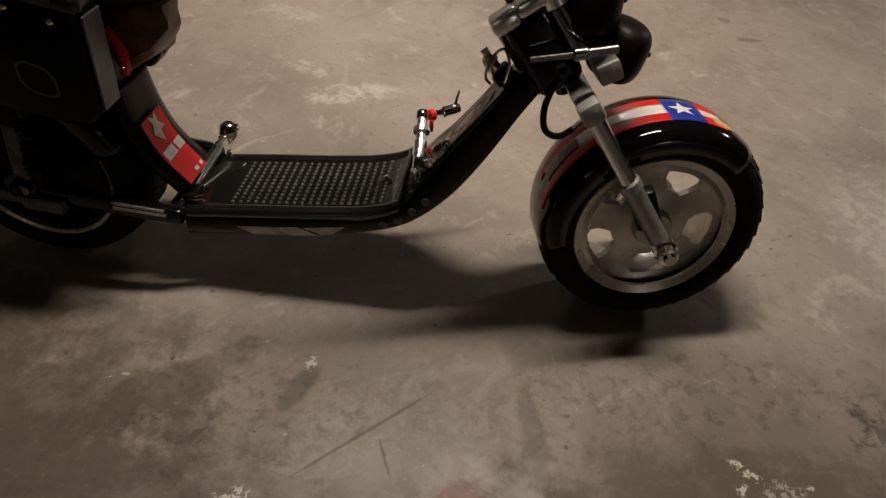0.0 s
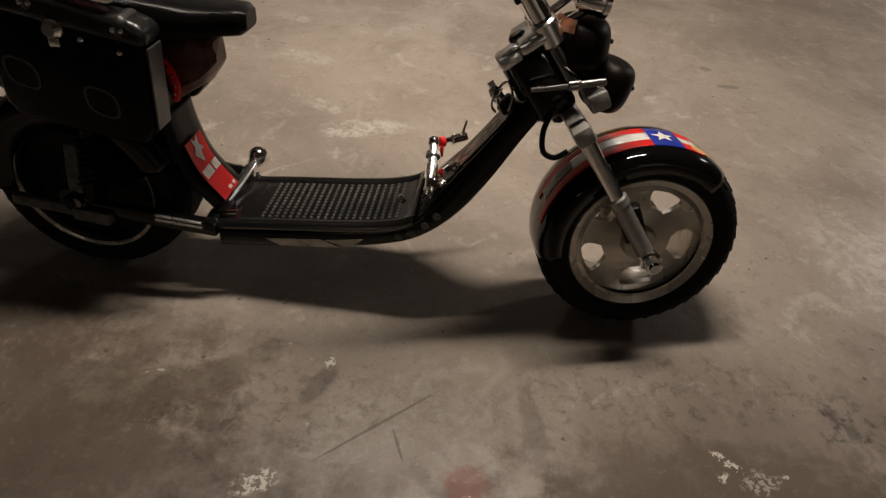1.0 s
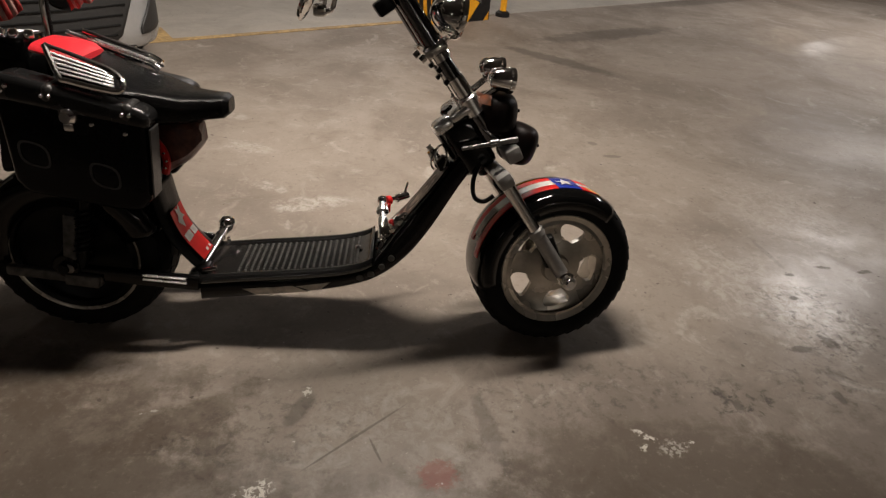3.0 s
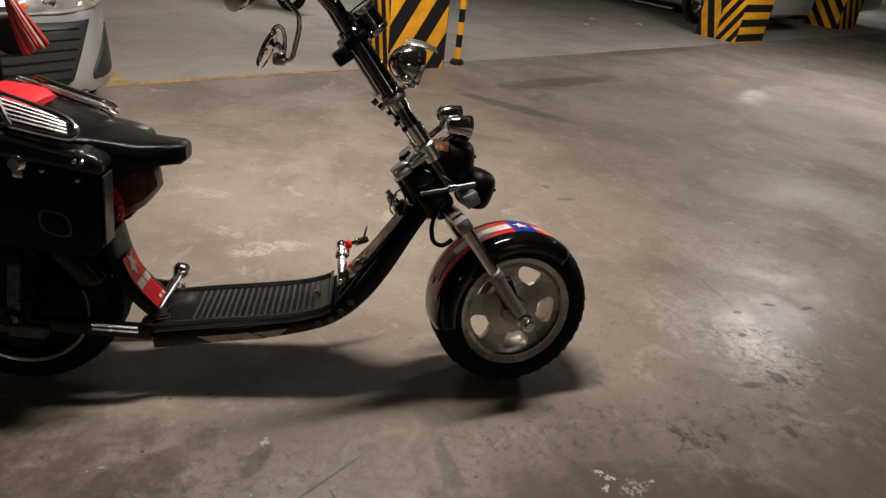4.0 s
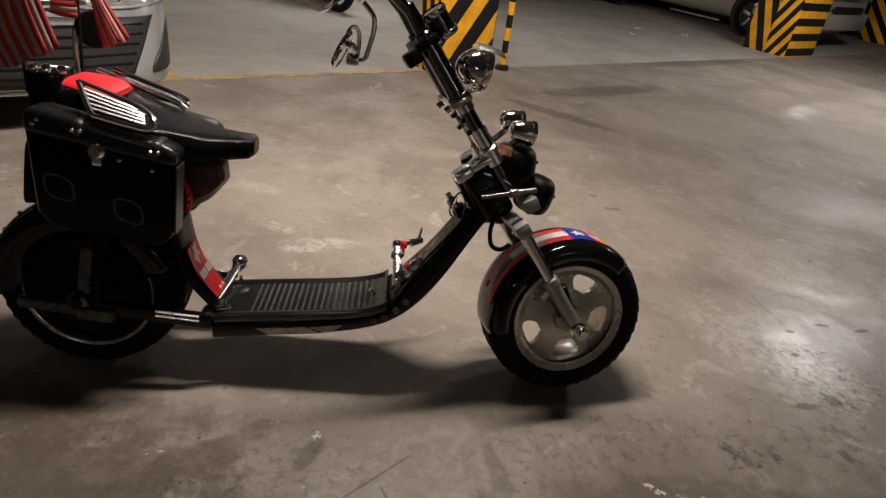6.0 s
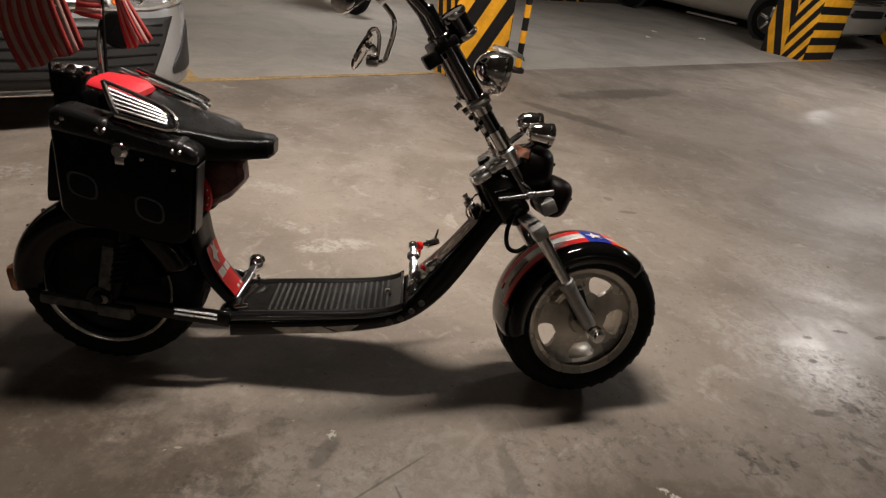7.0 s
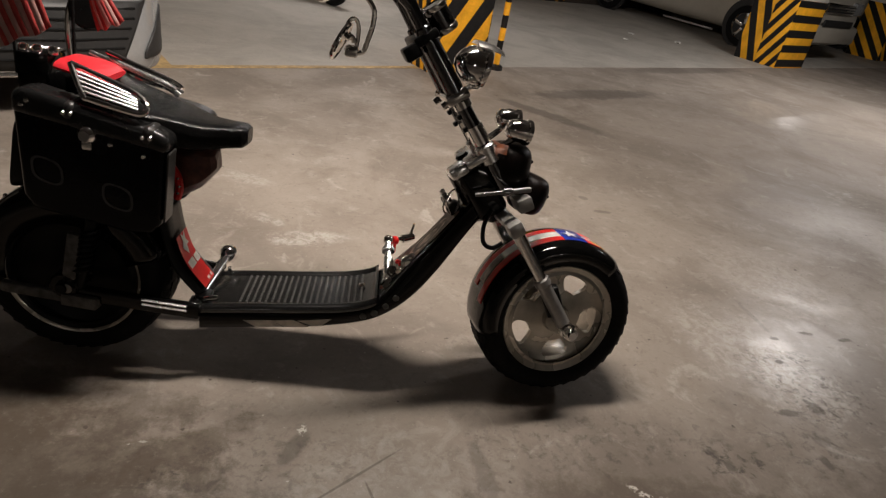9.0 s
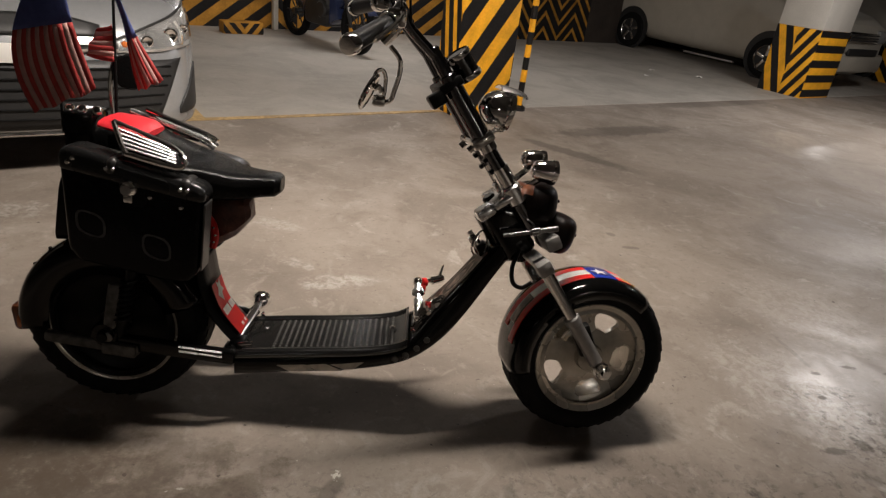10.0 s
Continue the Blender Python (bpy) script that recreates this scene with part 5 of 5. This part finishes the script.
# red-brown pouch below the seat nose
bm = B()
rings = []
for x, z0, z1, w in ((0.225, 0.455, 0.585, 0.045), (0.245, 0.448, 0.592, 0.052), (0.275, 0.468, 0.594, 0.050), (0.300, 0.484, 0.594, 0.046), (0.322, 0.512, 0.590, 0.040), (0.333, 0.530, 0.582, 0.026)):
    rings.append([Vector((x + 0.003 * math.sin(5 * k), (w + 0.004 * (k % 2)) * math.copysign(abs(math.cos(2 * math.pi * k / 16)) ** 0.45, math.cos(2 * math.pi * k / 16)), (z0 + z1) / 2 + (z1 - z0) / 2 * math.copysign(abs(math.sin(2 * math.pi * k / 16)) ** 0.6, math.sin(2 * math.pi * k / 16)))) for k in range(16)])
add_loft(bm, rings)
pouch = part("seat_pouch", bm, "redbrown", scooter, "red-brown pouch beneath the seat")
bm = B()
add_tube(bm, [(0.236, -0.062, 0.545), (0.252, -0.063, 0.52), (0.256, -0.062, 0.49), (0.248, -0.058, 0.462)], 0.010, 8)
strap = part("strap", bm, "red", pouch, "red strap with bright studs")
for x, z in ((0.246, 0.535), (0.255, 0.518), (0.258, 0.498), (0.254, 0.480)):
    bm = B()
    add_lathe(bm, [(0, 0.004), (0.003, 0.003), (0.004, 0)], pose(x, -0.071, z, 90), 8)
    part("strap_stud", bm, "chrome", strap)

# flag holder behind the seat
bm = B()
add_box(bm, (-0.090, 0.05, 0.69), (0.075, 0.10, 0.13), 0.010)
rear_box = part("rear_box", bm, "gloss", scooter, "black box behind the seat")
for x in (-0.115, -0.085, -0.05):
    bm = B()
    add_lathe(bm, [(0.011, 0), (0.011, 0.012), (0.007, 0.018), (0, 0.019)], pose(x, 0.02, 0.752), 14)
    part("cap_nut", bm, "chrome", rear_box, "chrome cap nut")
bm = B()
add_lathe(bm, [(0, -0.014), (0.034, -0.012), (0.044, -0.004), (0.045, 0.006), (0.040, 0.012), (0, 0.014)], pose(-0.022, 0.155, 0.842, 80, 0, 20), 28)
pad = part("backrest_pad", bm, "leather", scooter, "round black backrest pad")
bm = B()
add_tube(bm, [(-0.066, 0.140, 0.70), (-0.070, 0.140, 0.80), (-0.060, 0.148, 0.862), (-0.040, 0.155, 0.880)], 0.006, 8)
part("pad_post", bm, "chrome_dull", pad, "dull chrome post")


# ---- flags on the scooter's tail ----
def flag(m, corners, stick, blue, label, stripes=11, bulge=0.0):
    """A small cloth flag that droops from a thin stick, its stripes running down it. corners: top left, top right, bottom right, bottom left."""
    ob = thing("flag", m, label, "flag", "small flags on the scooter")
    bm = B()
    add_rod(bm, stick[0], stick[1], 0.0035, 0.003, 8)
    part("stick", bm, "satin", ob, "thin dark stick")
    tl, tr, br, bl = [Vector(c) for c in corners]
    cols, rows = stripes * 2, 16

    def place(i, j):
        u, v = i / cols, j / rows
        p = (tl * (1 - u) + tr * u) * (1 - v) + (bl * (1 - u) + br * u) * v
        fold = 0.004 * math.sin(u * 6 + 1.2 * v) * (0.3 + v) + 0.003 * math.sin(v * 6 + u * 3)
        return p + Vector((0.004 * math.sin(v * 5 + u * 2) + bulge * math.sin(math.pi * v) * (1 - u), fold, 0.004 * math.sin(u * 14) * v ** 4))

    first = round(rows * blue)
    pieces = [("canton", "flagblue", range(cols), range(first), "dark blue field")] if first else []
    for k in range(stripes):
        pieces.append(("stripe", "flagred" if k % 2 == 0 else "flagwhite", range(2 * k, 2 * k + 2), range(first, rows), "dull red stripe" if k % 2 == 0 else "off-white stripe"))
    for name, c, across, down, words in pieces:
        bm = B()
        for i in across:
            for j in down:
                bm.faces.new([bm.verts.new(place(*p)) for p in ((i, j), (i + 1, j), (i + 1, j + 1), (i, j + 1))])
        bmesh.ops.remove_doubles(bm, verts=bm.verts, dist=1e-5)
        cloth = part(name, bm, c, ob, words)
        mod = cloth.modifiers.new("thick", "SOLIDIFY")
        mod.thickness = 0.0012
    return ob


flag(SCOOT, [(-0.150, 0.0, 1.074), (-0.108, 0.01, 1.078), (-0.044, 0.0, 0.812), (-0.186, 0.0, 0.740)], ((-0.130, 0.012, 0.70), (-0.128, 0.012, 1.09)), 0.43, "striped flag with a blue top drooping from its stick", 13, -0.058)
flag(SCOOT, [(-0.034, 0.10, 1.040), (-0.026, 0.10, 1.042), (0.077, 0.10, 0.836), (0.021, 0.10, 0.804)], ((-0.045, 0.108, 0.70), (-0.032, 0.108, 1.10)), 0.47, "narrow striped flag with a blue top drooping limp", 7)
flag(SCOOT, [(-0.040, 0.104, 0.960), (-0.043, 0.104, 0.870), (-0.113, 0.106, 0.874), (-0.074, 0.106, 0.945)], ((-0.044, 0.112, 0.72), (-0.034, 0.112, 1.07)), 0.0, "small folded striped flag hanging beside another", 7)


# ---- parked vehicles ----
def road_wheel(m, parent, r=0.31, w=0.2, rim="chrome_dull"):
    bm = B()
    h = w / 2
    add_lathe(bm, [(r * 0.62, -h + 0.02), (r * 0.7, -h), (r * 0.9, -h), (r * 0.97, -h + 0.02), (r, -h + 0.05), (r, h - 0.05), (r * 0.9, h), (r * 0.62, h)], m @ pose(0, 0, 0, 90), 36)
    tyre_ob = part("wheel", bm, "rubber", parent, "black tyre")
    bm = B()
    add_lathe(bm, [(r * 0.64, 0.06), (r * 0.64, 0.09), (r * 0.6, 0.07), (r * 0.5, 0.03), (0.05, 0.05), (0, 0.06)], m @ pose(0, 0, 0, 90), 30)
    for k in range(5):
        add_box(bm, (0, -0.07, r * 0.36), (0.045, 0.03, r * 0.5), 0.006, m=m @ pose(0, 0, 0, 0, 72 * k, 0))
    part("rim", bm, rim, tyre_ob, "grey wheel rim")


def body_shell(sections, power=0.42, n=28):
    """Rings along the car from its nose: y, half width, z low, z high."""
    rings = []
    for y, w, z0, z1 in sections:
        ring = []
        for k in range(n):
            a = 2 * math.pi * k / n
            c, s = math.cos(a), math.sin(a)
            ring.append(Vector((w * math.copysign(abs(c) ** power, c), y, (z0 + z1) / 2 + (z1 - z0) / 2 * math.copysign(abs(s) ** power, s))))
        rings.append(ring)
    return rings


def hatchback(m):
    car = thing("car", m, "silver hatchback parked nose out in its bay", "car", "parked cars")
    lean_back = [(0.20, 0.035), (0.23, 0.004), (0.30, -0.012), (0.50, 0.0), (0.60, 0.02), (0.68, 0.055), (0.74, 0.11), (0.79, 0.22), (0.84, 0.42), (0.90, 0.80), (0.94, 1.15)]

    def surf(x, z, lift=0.0):
        """Depth of the nose at x, z."""
        d = lean_back[-1][1]
        for (z0, d0), (z1, d1) in zip(lean_back, lean_back[1:]):
            if z0 <= z <= z1:
                d = d0 + (d1 - d0) * (z - z0) / (z1 - z0)
        q = min(abs(x) / 0.84, 1.0)
        return 0.02 + 0.15 * q ** 2.4 + 0.22 * q ** 14 + d - lift

    xs = [0.84 * math.sin(math.pi / 2 * k / 16) for k in range(-16, 17)]
    bm = B()
    rows = []
    for z, _ in lean_back:
        ring = [Vector((-0.85, 1.25, z))] + [Vector((x, surf(x, z), z)) for x in xs] + [Vector((0.85, 1.25, z))]
        rows.append(ring)
    add_loft(bm, rows, closed=False)
    body = part("nose", bm, "silver", car, "silver bumper and bonnet")
    bm = B()
    add_loft(bm, body_shell([(1.2, 0.85, 0.2, 0.96), (2.4, 0.85, 0.2, 0.98), (3.6, 0.84, 0.22, 0.98), (3.9, 0.78, 0.28, 0.92)], 0.3))
    part("body", bm, "silver", car, "silver painted body")
    bm = B()
    add_loft(bm, body_shell([(1.0, 0.70, 0.9, 0.98), (1.7, 0.66, 0.9, 1.46), (2.3, 0.65, 0.9, 1.50), (3.4, 0.62, 0.9, 1.44), (3.8, 0.6, 0.9, 1.05)], 0.5))
    part("cabin", bm, "glassdark", car, "dark glazed cabin")

    def panel(name, low, high, x0, x1, material, lift, label, parent, steps=14, levels=6):
        """A trim piece that lies on the nose between two edges, z as functions of x."""
        bm = B()
        rows = []
        for k in range(steps + 1):
            x = x0 + (x1 - x0) * k / steps
            lo, hi = low(abs(x)), high(abs(x))
            hi = max(hi, lo + 0.002)
            rows.append([Vector((x, surf(x, lo + (hi - lo) * j / levels, lift), lo + (hi - lo) * j / levels)) for j in range(levels + 1)])
        add_loft(bm, rows, closed=False)
        ob = part(name, bm, material, parent, label)
        md = ob.modifiers.new("thick", "SOLIDIFY")
        md.thickness, md.offset = 0.008, 0
        return ob

    panel("lower_grille", lambda x: 0.240 + max(0, x - 0.58) * 2.2, lambda x: 0.560 - 0.02 * x, -0.72, 0.72, "carblack", 0.006, "black lower grille", body, 24)
    for z in (0.29, 0.335, 0.38, 0.425, 0.47, 0.515):
        reach = min(0.69, 0.58 + (z - 0.24) / 2.2)
        bm = B()
        add_tube(bm, [(reach * q, surf(reach * q, z, 0.012), z) for q in (-0.96, -0.6, -0.3, 0, 0.3, 0.6, 0.96)], 0.006, 6)
        part("grille_bar", bm, "satin", body, "dark grille bar")
    bm = B()
    add_tube(bm, [(x, surf(x, 0.60, 0.012), 0.605) for x in (-0.42, -0.25, 0, 0.25, 0.42)], 0.017, 8)
    part("chrome_bar", bm, "chrome", body, "chrome grille bar")
    panel("upper_grille", lambda x: 0.655, lambda x: 0.74 - 0.25 * max(0, x - 0.2), -0.36, 0.36, "carblack", 0.006, "black upper grille", body, 12)
    bm = B()
    add_tube(bm, [(x, surf(x, 0.215, 0.008), 0.215) for x in (-0.66, -0.4, -0.2, 0, 0.2, 0.4, 0.66)], 0.011, 8)
    part("lip", bm, "chrome_dull", body, "pale bumper lip")
    bm = B()
    add_box(bm, (0, surf(0, 0.58, 0.03), 0.585), (0.42, 0.012, 0.085), 0.004)
    part("number_plate", bm, "white", body, "blank pale plate")
    for sx in (-1, 1):
        panel("fog_recess", lambda x: 0.27 + 0.1 * max(0, x - 0.78), lambda x: 0.30 + (x - 0.70) * 1.6, sx * 0.70, sx * 0.825, "carblack", 0.006, "black fog lamp recess", body, 8)
        hl = panel("headlight", lambda x: 0.585 + 0.10 * max(0, x - 0.62), lambda x: 0.63 + (x - 0.40) * 0.34, sx * 0.40, sx * 0.825, "carlens", 0.008, "clear headlight", body, 14)
        panel("headlight_rim", lambda x: 0.632 + (x - 0.40) * 0.34, lambda x: 0.642 + (x - 0.40) * 0.34, sx * 0.40, sx * 0.825, "carblack", 0.008, "dark rim above the headlight", body, 14, 1)
        for x, z, r in ((0.56, 0.635, 0.028), (0.68, 0.66, 0.034), (0.76, 0.68, 0.024)):
            bm = B()
            add_lathe(bm, [(0, 0.004), (r * 0.55, 0.006), (r * 0.8, 0.012), (r, 0.010), (r, -0.01)], pose(sx * x, surf(x, z, 0.012), z, 90), 16)
            part("reflector_ring", bm, "chrome", hl, "chrome reflector ring")
        bm = B()
        bmesh.ops.create_uvsphere(bm, u_segments=10, v_segments=8, radius=0.016, matrix=pose(sx * 0.455, surf(0.455, 0.62, 0.008), 0.62))
        part("indicator", bm, "orange", hl, "amber indicator")
        road_wheel(pose(sx * 0.73, 0.82, 0.3, 0, 0, 0 if sx < 0 else 180) @ pose(0, 0, 0, 0, 0, -90), car, 0.30)
        road_wheel(pose(sx * 0.73, 3.2, 0.3, 0, 0, 0 if sx < 0 else 180) @ pose(0, 0, 0, 0, 0, -90), car, 0.30)
    return car


hatchback(G @ pose(-3.04, -0.93, 0))


def van(m):
    v = thing("van", m, "cream-white passenger van parked in a bay", "van", "parked cars")
    bm = B()
    add_loft(bm, body_shell([(0.0, 0.70, 0.32, 0.75), (0.05, 0.80, 0.27, 0.95), (0.25, 0.86, 0.20, 1.08), (0.8, 0.87, 0.19, 1.2), (1.4, 0.87, 0.19, 1.75), (2.2, 0.87, 0.19, 1.9), (4.2, 0.87, 0.21, 1.9), (4.6, 0.84, 0.28, 1.8), (4.68, 0.78, 0.35, 1.6)], 0.3))
    part("body", bm, "whitecar", v, "cream-white body")
    for sx in (-1, 1):
        for k, (y0, y1) in enumerate(((1.35, 2.15), (2.25, 3.25), (3.35, 4.35))):
            bm = B()
            add_box(bm, (sx * 0.872, (y0 + y1) / 2, 1.38), (0.012, y1 - y0, 0.5), 0.005)
            part("window", bm, "glassdark", v, "dark side window")
        bm = B()
        add_box(bm, (sx * 0.84, 1.85, 0.150), (0.05, 0.95, 0.030), 0.010)
        part("side_sill", bm, "fork", v, "dull side step")
        for y in (0.85, 3.55):
            bm = B()
            add_lathe(bm, [(0, 0.003), (0.37, 0.003), (0.37, -0.02), (0, -0.02)], pose(sx * 0.868, y, 0.34, 0, 90 * sx, 0), 36)
            part("wheel_arch", bm, "carblack", v, "dark wheel arch")
            road_wheel(pose(sx * 0.80, y, 0.31, 0, 0, 0 if sx < 0 else 180) @ pose(0, 0, 0, 0, 0, -90), v, 0.31)
        bm = B()
        add_box(bm, (sx * 0.60, 0.02, 0.80), (0.26, 0.10, 0.18), 0.03)
        part("headlight", bm, "lens", v, "clear headlight")
    bm = B()
    add_box(bm, (0, -0.01, 0.78), (0.9, 0.06, 0.15), 0.02)
    grille = part("grille", bm, "chrome", v, "chrome grille")
    for z in (0.74, 0.78, 0.82):
        bm = B()
        add_box(bm, (0, -0.045, z), (0.84, 0.012, 0.015), 0.003)
        part("grille_slot", bm, "carblack", grille)
    bm = B()
    add_box(bm, (0, 0.02, 0.42), (1.56, 0.18, 0.26), 0.05)
    part("bumper", bm, "whitecar", v, "white front bumper")
    bm = B()
    add_box(bm, (0, -0.07, 0.58), (0.9, 0.03, 0.10), 0.015)
    part("bumper_grille", bm, "carblack", v)
    return v


van(G @ pose(7.42, 0.3, 0))
van(G @ pose(11.2, 0.6, 0))


def motorbike(m):
    bike = thing("motorcycle", m, "dark blue motorcycle parked by the wall", "motorcycle")
    for x in (0, 1.28):
        bm = B()
        r = 0.29
        add_lathe(bm, [(r - 0.07, -0.03), (r - 0.04, -0.055), (r, -0.03), (r + 0.008, 0), (r, 0.03), (r - 0.04, 0.055), (r - 0.07, 0.03), (r - 0.07, -0.03)], pose(x, 0, 0.298, 90), 36)
        w = part("wheel", bm, "rubber", bike, "black tyre")
        bm = B()
        for k in range(8):
            add_rod(bm, (x, 0, 0.298), (x + 0.225 * math.cos(k * math.pi / 4), 0, 0.298 + 0.225 * math.sin(k * math.pi / 4)), 0.008, None, 6)
        add_rod(bm, (x, -0.05, 0.298), (x, 0.05, 0.298), 0.04, None, 14)
        part("rim", bm, "carblack", w)
    bm = B()
    add_prism(bm, [(0.25, 0.35), (0.35, 0.62), (0.55, 0.80), (0.85, 0.80), (1.5, 0.86), (1.55, 0.80), (1.2, 0.62), (0.95, 0.32), (0.45, 0.25)], -0.10, 0.10, 0.03)
    part("body", bm, "bikeblue", bike, "dark blue bodywork")
    bm = B()
    add_box(bm, (0.66, 0, 0.40), (0.46, 0.30, 0.34), 0.05)
    add_rod(bm, (0.52, -0.17, 0.42), (0.52, 0.17, 0.42), 0.10, None, 18, 0.02)
    part("engine", bm, "carblack", bike, "black engine block")
    bm = B()
    add_loft(bm, [[Vector((x, w * math.cos(2 * math.pi * k / 16), z + h * math.sin(2 * math.pi * k / 16))) for k in range(16)] for x, w, z, h in ((0.02, 0.06, 0.82, 0.10), (0.08, 0.16, 0.84, 0.19), (0.22, 0.21, 0.86, 0.24), (0.42, 0.20, 0.84, 0.22), (0.56, 0.12, 0.82, 0.12))])
    part("cowl", bm, "bikeblue", bike, "dark blue front cowl")
    bm = B()
    add_loft(bm, [[Vector((0.32 * math.cos(radians(a)), y, 0.298 + 0.33 * math.sin(radians(a)))) for y in (-0.07, -0.03, 0.03, 0.07)] for a in range(30, 151, 10)], closed=False)
    guard_ob = part("front_mudguard", bm, "bikeblue", bike, "dark blue mudguard")
    md = guard_ob.modifiers.new("thick", "SOLIDIFY")
    md.thickness = 0.006
    bm = B()
    for y in (-0.09, 0.09):
        add_rod(bm, (0, y, 0.298), (0.30, y, 0.95), 0.022, None, 10)
    add_tube(bm, [(0.42, -0.34, 0.98), (0.34, -0.2, 1.02), (0.30, 0, 0.98), (0.34, 0.2, 1.02), (0.42, 0.34, 0.98)], 0.014, 8)
    part("fork", bm, "carblack", bike, "dark fork and handlebar")
    bm = B()
    add_box(bm, (1.0, 0, 0.84), (0.75, 0.26, 0.09), 0.03)
    part("saddle", bm, "leather", bike, "black saddle")
    bm = B()
    add_box(bm, (0.18, 0, 0.78), (0.16, 0.24, 0.2), 0.04)
    part("fairing", bm, "bikeblue", bike)
    bm = B()
    bmesh.ops.create_uvsphere(bm, u_segments=12, v_segments=8, radius=0.03, matrix=pose(0.16, -0.14, 0.74))
    part("indicator", bm, "gold", bike, "amber indicator")
    bm = B()
    add_rod(bm, (0.7, -0.14, 0.26), (1.5, -0.16, 0.38), 0.045, 0.05, 14, 0.01)
    part("exhaust", bm, "carblack", bike)
    return bike


motorbike(G @ pose(0.32, 2.45, 0, 0, 0, 100))


# ---- litter on the bay floor ----
rng = random.Random(5)
for x, y, w in ((3.40, 7.41, 0.07), (4.06, 7.26, 0.11), (3.08, 6.83, 0.06)):
    scrap = thing("paper_scrap", pose(x, y, 0.0, 0, 0, rng.uniform(0, 180)), "crumpled white paper scrap on the bay floor", "litter", "paper scraps")
    bm = B()
    rows = []
    for i in range(6):
        rows.append([Vector(((i / 5 - 0.5) * w + rng.uniform(-1, 1) * w * 0.06, (j / 4 - 0.5) * w * 0.7 + rng.uniform(-1, 1) * w * 0.06, 0.006 + rng.uniform(0, 0.02))) for j in range(5)])
    add_loft(bm, rows, closed=False)
    sheet = part("sheet", bm, "white", scrap, smooth=False)
    fold = sheet.modifiers.new("thick", "SOLIDIFY")
    fold.thickness = 0.002


# ---- ceiling fittings ----
for place, turn, cant, watts, tint, length in TUBES:
    fit_ob = thing("ceiling_light", pose(place[0], place[1], CEIL, 0, 0, turn), "white batten fitting with a fluorescent tube", "ceiling light", "ceiling tube lights")
    tip = pose(0, 0, -0.02, cant)
    bm = B()
    add_box(bm, (0, 0, -0.004), (length + 0.1, 0.14, 0.06), 0.006, m=tip)
    add_box(bm, (0, 0, 0.0), (0.12, 0.08, 0.04), 0.004)
    part("batten", bm, "steel", fit_ob, "white batten")
    bm = B()
    for y in (-0.035, 0.035):
        add_rod(bm, tip @ Vector((-length / 2, y, -0.05)), tip @ Vector((length / 2, y, -0.05)), 0.014, None, 12)
    part("tube", bm, "tube", fit_ob, "glowing tube")
